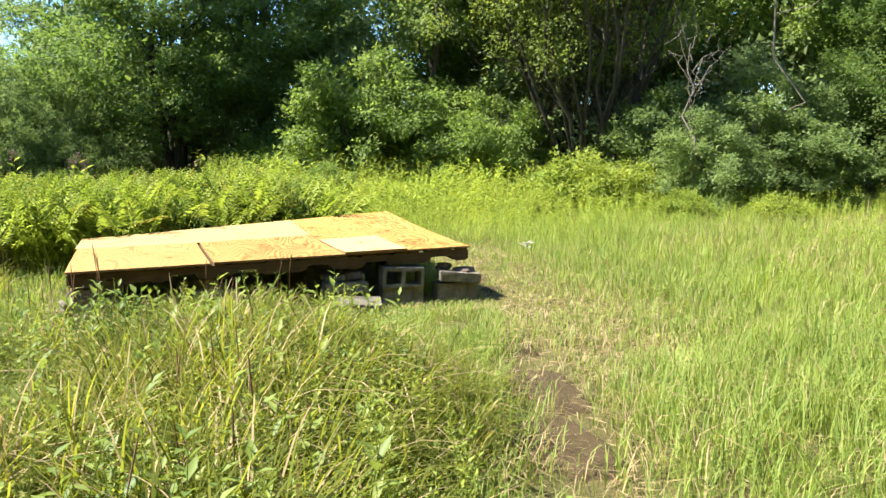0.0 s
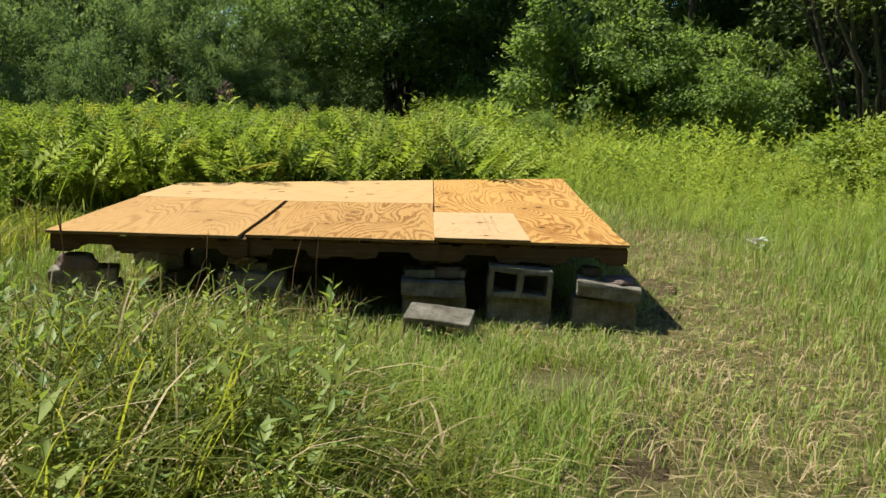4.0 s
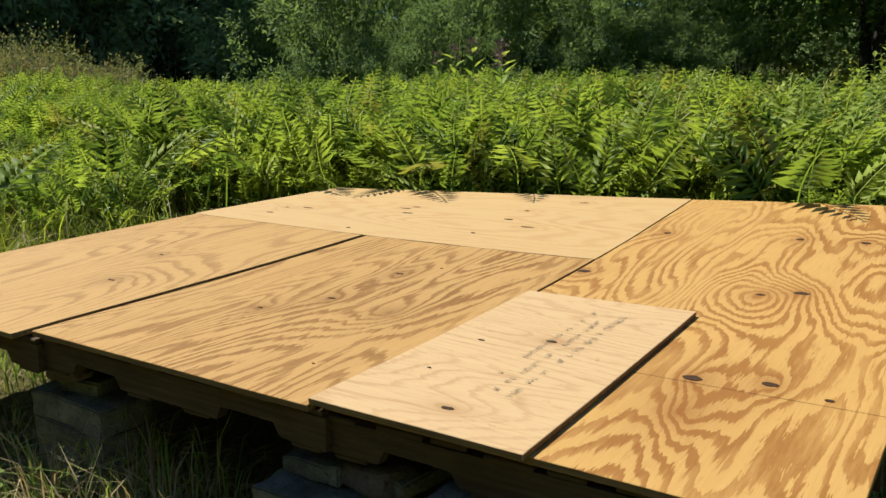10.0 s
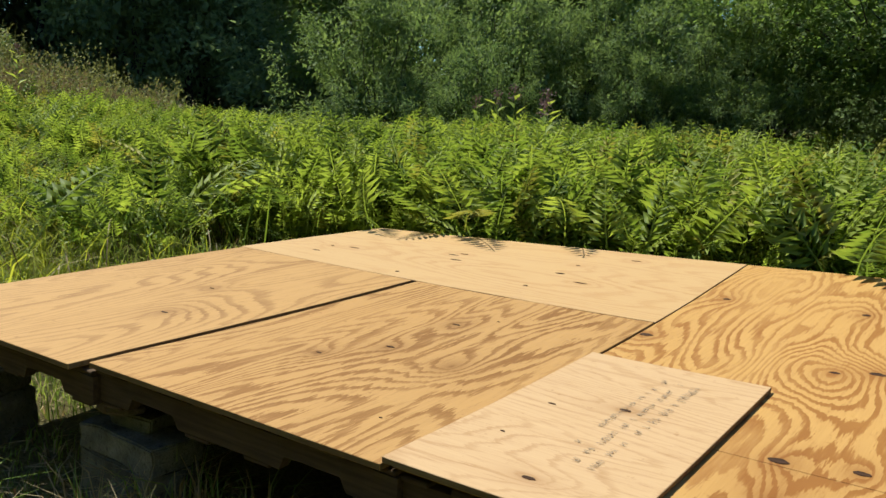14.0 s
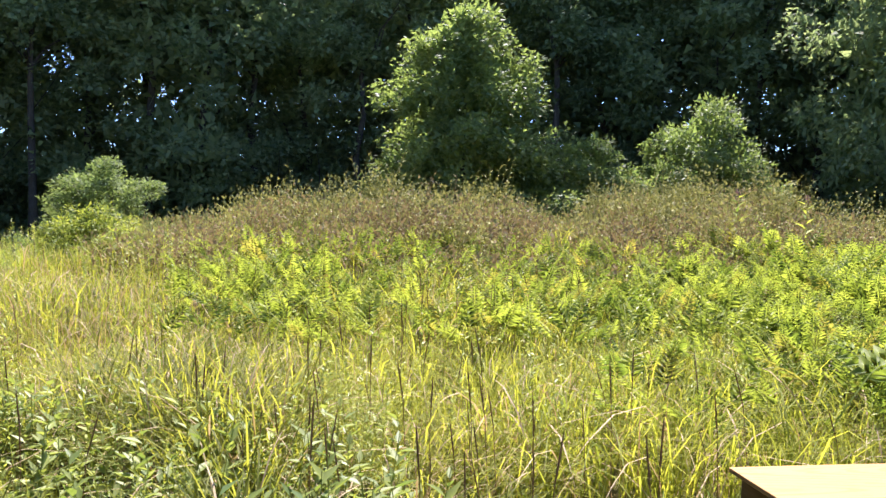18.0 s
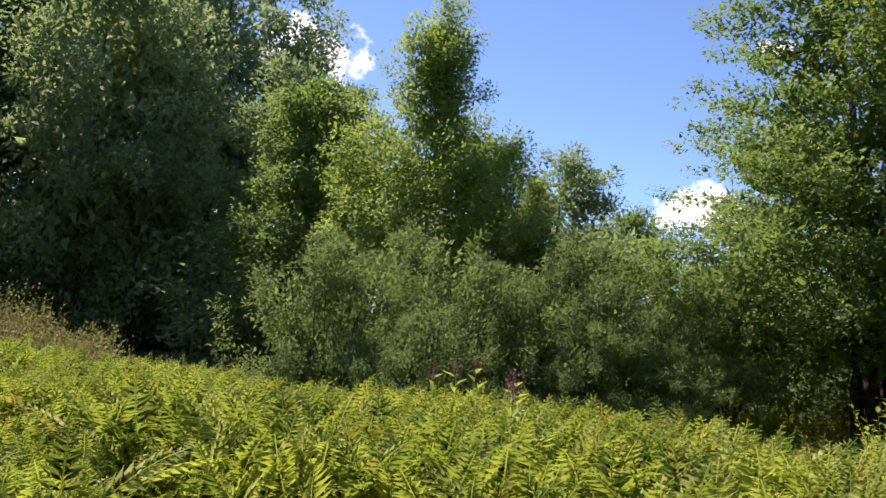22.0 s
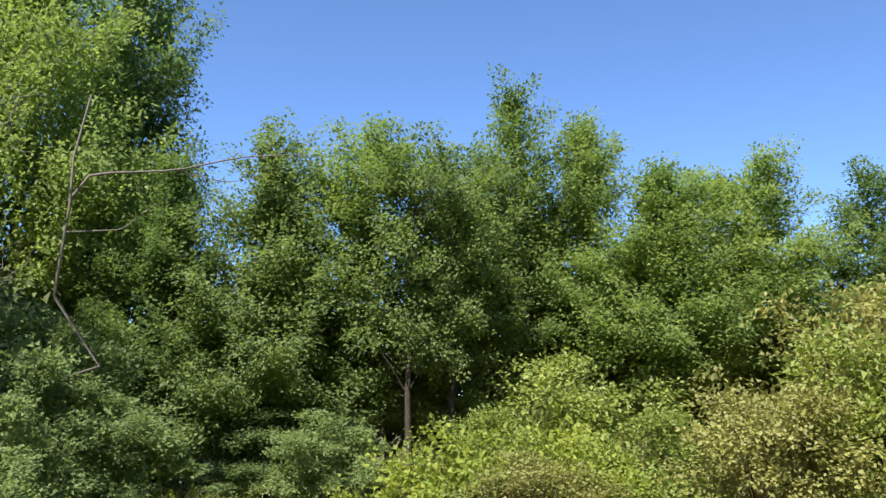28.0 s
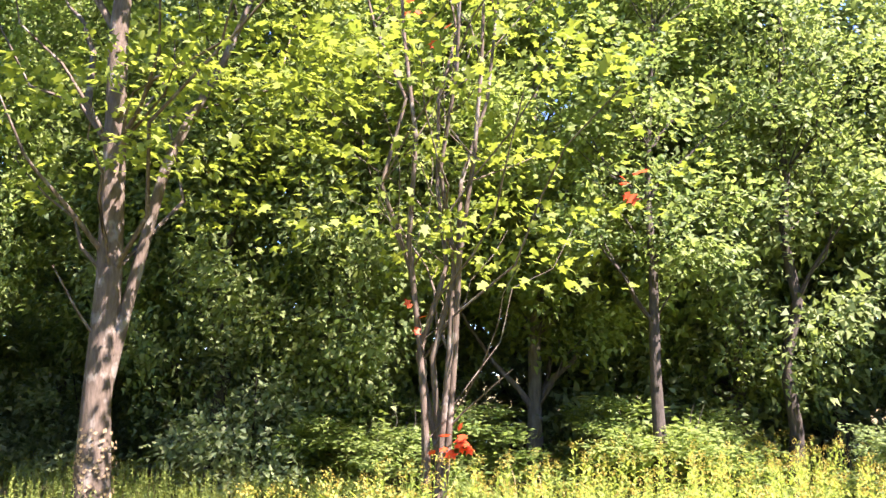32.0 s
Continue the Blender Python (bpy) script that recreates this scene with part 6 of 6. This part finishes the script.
def build_specimens():
    maple = plant("maple_tree", "large twin-stemmed maple with layered dark green leaves", "tree", 90, 13.5, 1.2, 3.4, spire, 330, 13, 28, 0.14, 0.085, SLIP, M_DEEP, M_BARK_DARK,
                  0.085, 4, 26, 70, 0.35, 0.3, 0.12, 0.0, 0.5, 0.07, core=0.2, level=0.6, bough=(4.2, 1.8, 0.45, 0.25))
    set_at(maple, -2.0, 15.0, ground_z(-2.0, 15.0), 20, 1.08)
    t = plant("young_tree", "slender tree with an airy light green crown", "tree", 91, 10.5, 3.6, 1.7, slim, 60, 6, 26, 0.19, 0.11, LEAF, M_VINE, M_BARK_DARK, 0.11, 1, 10, 30, 0.45, 0.5, 0.35)
    set_at(t, 3.8, 11.6, 0, 0)
    for x, y, turn, sc, tall in ((0.0, -13.9, 40, 0.9, 1.0), (-0.6, -16.2, 110, 1.1, 0.9), (7.0, -11.0, 200, 0.95, 1.0), (1.4, -12.0, 300, 0.8, 0.95), (8.9, -10.6, 160, 0.8, 1.0), (13.0, 2.7, 30, 0.6, 1.0), (13.4, 2.1, 250, 0.56, 1.0)):
        again(t, x, y, 0, turn, sc, tall)
    multi = plant("many_stemmed_tree", "many-stemmed tree with bare brown stems and yellowing leaves", "tree", 92, 8.4, 2.9, 3.1, egg, 230, 6, 30, 0.16, 0.07, SLIP, M_YELLOW, M_BARK_DARK,
                  0.045, 26, 36, 300, 0.4, 0.45, 0.45, splay=0.34, core=0.13)
    set_at(multi, 6.1, 8.8, ground_z(6.1, 8.8), 0)
    cone_tree = plant("vine_clad_tree", "conical tree wrapped in vines, grey-green", "tree", 93, 7.6, 0.3, 3.4, cone, 230, 6, 30, 0.2, 0.14, SLIP, M_VINE, M_BARK_DARK, 0.12, 1, 4, 8, 0.25, 0.3, 0.1, core=0.3)
    set_at(cone_tree, -25.3, 2.4, ground_z(-25.3, 2.6), 0)
    shr = [plant("leafy_shrub", "rounded shrub thick with green leaves", "shrub", 100 + k, 3.0, 0.1, 1.6, dome, 72, 6, 40, 0.125, 0.085, SLIP, (M_VINE, M_WILLOW, M_MAPLE)[k], M_BARK, 0.03, 5, 0, 30, 0.25, 0.4, 0.15,
                 splay=0.2, group="shrubs round the meadow", core=0.16) for k in range(3)]
    wil = [plant("willow_shrub", "spreading grey-green willow shrub with thin stems", "shrub", 110 + k, 3.4, 0.75, 1.9, dome, 95, 7, 20, 0.1, 0.105, LANCE, M_WILLOW, M_BARK_DARK, 0.022, 16, 0, 60, 0.3, 0.6, 0.32,
                 splay=0.3, group="willow shrubs", core=0.15, bough=(1.3, 0.8, 1.7, 0.0)) for k in range(2)]
    for i, (k, x, y, s, tall) in enumerate(((0, -8.5, 8.8, 0.68, 1.22), (1, -7.3, 10.5, 0.68, 1.35), (0, -5.8, 12.0, 0.7, 1.3), (1, -4.7, 13.4, 0.66, 1.3), (0, -8.7, 10.9, 0.68, 1.35), (1, -6.4, 8.4, 0.44, 1.4),
                                            (0, -6.6, 11.4, 0.6, 1.25), (1, -4.3, 15.2, 0.9, 1.05), (0, -5.2, 10.9, 0.42, 1.3), (1, -4.3, 12.0, 0.45, 1.1))):
        if i < 2:
            set_at(wil[k], x, y, ground_z(x, y), i * 50, s, tall)
        else:
            again(wil[k], x, y, ground_z(x, y), i * 50, s, tall)
    for i, (k, x, y, s, tall) in enumerate((
            (0, 5.0, 11.2, 0.85, 1.0), (1, 6.9, 7.2, 0.8, 0.95), (2, 1.7, 11.3, 1.05, 1.1), (2, 3.3, 11.0, 0.95, 0.95), (2, 0.6, 12.6, 0.8, 0.8), (2, 4.3, 9.4, 0.75, 1.1), (1, 8.6, 5.6, 0.7, 0.8), (2, 0.7, 9.4, 0.36, 0.95), (0, -23.4, 8.9, 1.25, 1.2), (0, -24.2, 5.6, 1.2, 0.95), (0, -23.8, 7.2, 1.1, 0.85),
            (1, -16.8, -5.6, 0.62, 0.9), (1, 11.2, 3.4, 0.6, 0.75), (1, 9.0, 6.6, 0.9, 0.95), (1, 12.3, 4.6, 0.7, 0.65),
            (0, 0.2, 13.6, 0.6, 0.7), (2, -0.6, 11.6, 0.6, 0.6), (2, 4.5, -11.5, 1.0, 0.45), (2, 1.6, -13.0, 1.0, 0.45), (1, -1.6, -11.6, 0.7, 0.6), (1, 6.6, 5.4, 0.6, 1.0))):
        if i < 3:
            set_at(shr[k], x, y, ground_z(x, y), i * 47, s, tall)
        else:
            again(shr[k], x, y, ground_z(x, y), i * 47, s, tall)
    bush = plant("low_bush", "low bright yellow-green bush in the meadow", "shrub", 115, 1.5, 0.05, 1.5, dome, 60, 6, 22, 0.13, 0.08, LEAF, M_BUSH, M_STEM, 0.012, 9, 0, 30, 0.25, 0.4, 0.15, splay=0.35, group="low bushes", core=0.13)
    set_at(bush, 4.7, 6.7, ground_z(4.7, 6.7), 0, 0.85, 0.85)
    for x, y, turn, sc, tall in ((5.8, 6.4, 80, 0.6, 1.0), (3.7, 5.9, 150, 0.4, 0.85), (5.4, 4.2, 200, 0.4, 0.9), (6.4, 3.4, 30, 0.4, 0.8), (8.7, 0.7, 60, 0.75, 1.1), (8.4, -0.5, 170, 0.7, 1.2), (-15.6, -5.4, 20, 0.6, 0.9), (-14.4, -4.7, 140, 0.45, 0.8)):
        again(bush, x, y, ground_z(x, y), turn, sc, tall)
    knot = [plant("knotweed_bush", "bush of yellow-green leaves on brown canes", "shrub", 120 + k, 2.3, 0.25, 1.3, dome, 84, 6, 30, 0.115, 0.062, LEAF, M_RUSSET if k else M_KNOT, M_STEM, 0.012, 26, 0, 60, 0.3, 0.45, 0.35,
                  splay=0.22, group="knotweed bushes", core=0.085) for k in range(2)]
    for i, (k, x, y, s, tall) in enumerate(((0, 9.4, 0.4, 0.7, 0.9), (1, 8.4, -2.4, 0.8, 0.95), (0, 8.8, -1.2, 0.75, 0.85), (0, 8.6, -4.0, 1.05, 1.1), (0, 8.7, -5.3, 0.95, 1.3), (0, 10.2, -0.2, 1.0, 0.9), (1, 10.2, -3.4, 1.1, 1.15), (1, 7.4, -0.2, 0.6, 0.8), (1, 9.9, -4.8, 1.1, 1.25))):
        if i < 2:
            set_at(knot[k], x, y, 0, i * 83, s, tall)
        else:
            again(knot[k], x, y, 0, i * 83, s, tall)
    a = plant("maple_tree", "tall maple with pale grey bark and sunlit yellow-green sprays", "tree", 130, 12.0, 3.4, 2.9, egg, 84, 4, 20, 0.23, 0.11, LOBED, M_BRIGHT, M_BARK_LIT, 0.15, 1, 5, 16, 0.35, 0.5, 0.3, 0.1, 0.1, straight=0.01, level=1.0)
    set_at(a, 5.9, -7.75, 0, 0)
    add_limb(a, [(0.02, -0.02, 1.1), (-0.13, -0.1, 2.0), (-0.38, -0.33, 3.7), (-0.62, -0.75, 4.7), (-0.78, -1.05, 5.6), (-1.0, -1.4, 7.4)], 0.075, M_BARK_LIT)
    add_limb(a, [(0, 0, 2.6), (0.12, 0.35, 3.0), (0.28, 0.8, 3.45), (0.4, 1.1, 4.1)], 0.03, M_BARK_LIT)
    add_limb(a, [(0, 0, 1.75), (0.1, 0.25, 2.1), (0.18, 0.5, 2.5)], 0.02, M_BARK_LIT)
    climber(a)
    # extra leaves above the view, added to shade the undergrowth to the east
    rng = np.random.default_rng(78)
    top, out = crown_points(rng, 44, 6.2, 12.2, 2.6, dome, 0.5, 0.35, 0.3)
    p = Pile()
    leaves_at(p, np.repeat(top, 3, 0) + rng.normal(0, 0.45, (len(top) * 3, 3)), np.repeat(out, 3, 0), 26, 0.24, 0.16, LEAF, rng, 0, 0.1, 0.4)
    part("upper_crown", p.mesh("upper_crown", [M_BRIGHT]), a)
    b = plant("young_maple", "slender several-stemmed maple with bright green leaves and a few red ones", "tree", 131, 9.0, 2.3, 2.3, egg, 100, 5, 10, 0.24, 0.1, LOBED, M_BRIGHT, M_BARK_LIT, 0.036, 6, 14, 40, 0.4, 0.45, 0.3, 0.1, 0.12, 0.13, level=0.8, fan=1.7)
    set_at(b, 2.95, -8.9, 0, 0)
    add_limb(b, [(0.0, -0.05, 0.9), (-0.3, 0.0, 1.2), (-0.8, 0.05, 1.6)], 0.016, M_BARK_LIT)
    rng = np.random.default_rng(77)
    for x, y, z, n in ((-0.3, 0.03, 0.98, 9), (-0.18, 0.08, 0.9, 6), (0.1, 0.32, 2.05, 3), (-1.86, 0.07, 3.22, 6), (0.13, 0.33, 5.0, 4), (-0.04, 0.03, 4.85, 4)):
        p = Pile()
        leaves_at(p, np.array([(x, y, z)]), np.array([(0.3, 0.9, 0.2)]), n, 0.06, 0.12, LOBED, rng, 0, 0.4, 1.0)
        part("red_leaf_spray", p.mesh("red_leaf_spray", [M_RED]), b, "bright red leaves")
    dead_tree()
    pale_plant()


M_PALE = leaf_material("whitish leaves", (0.5, 0.55, 0.42), (0.75, 0.78, 0.65), (1.0, 1.0, 0.9), 0.25, 0.6, 3.0)
build_woods()
build_specimens()
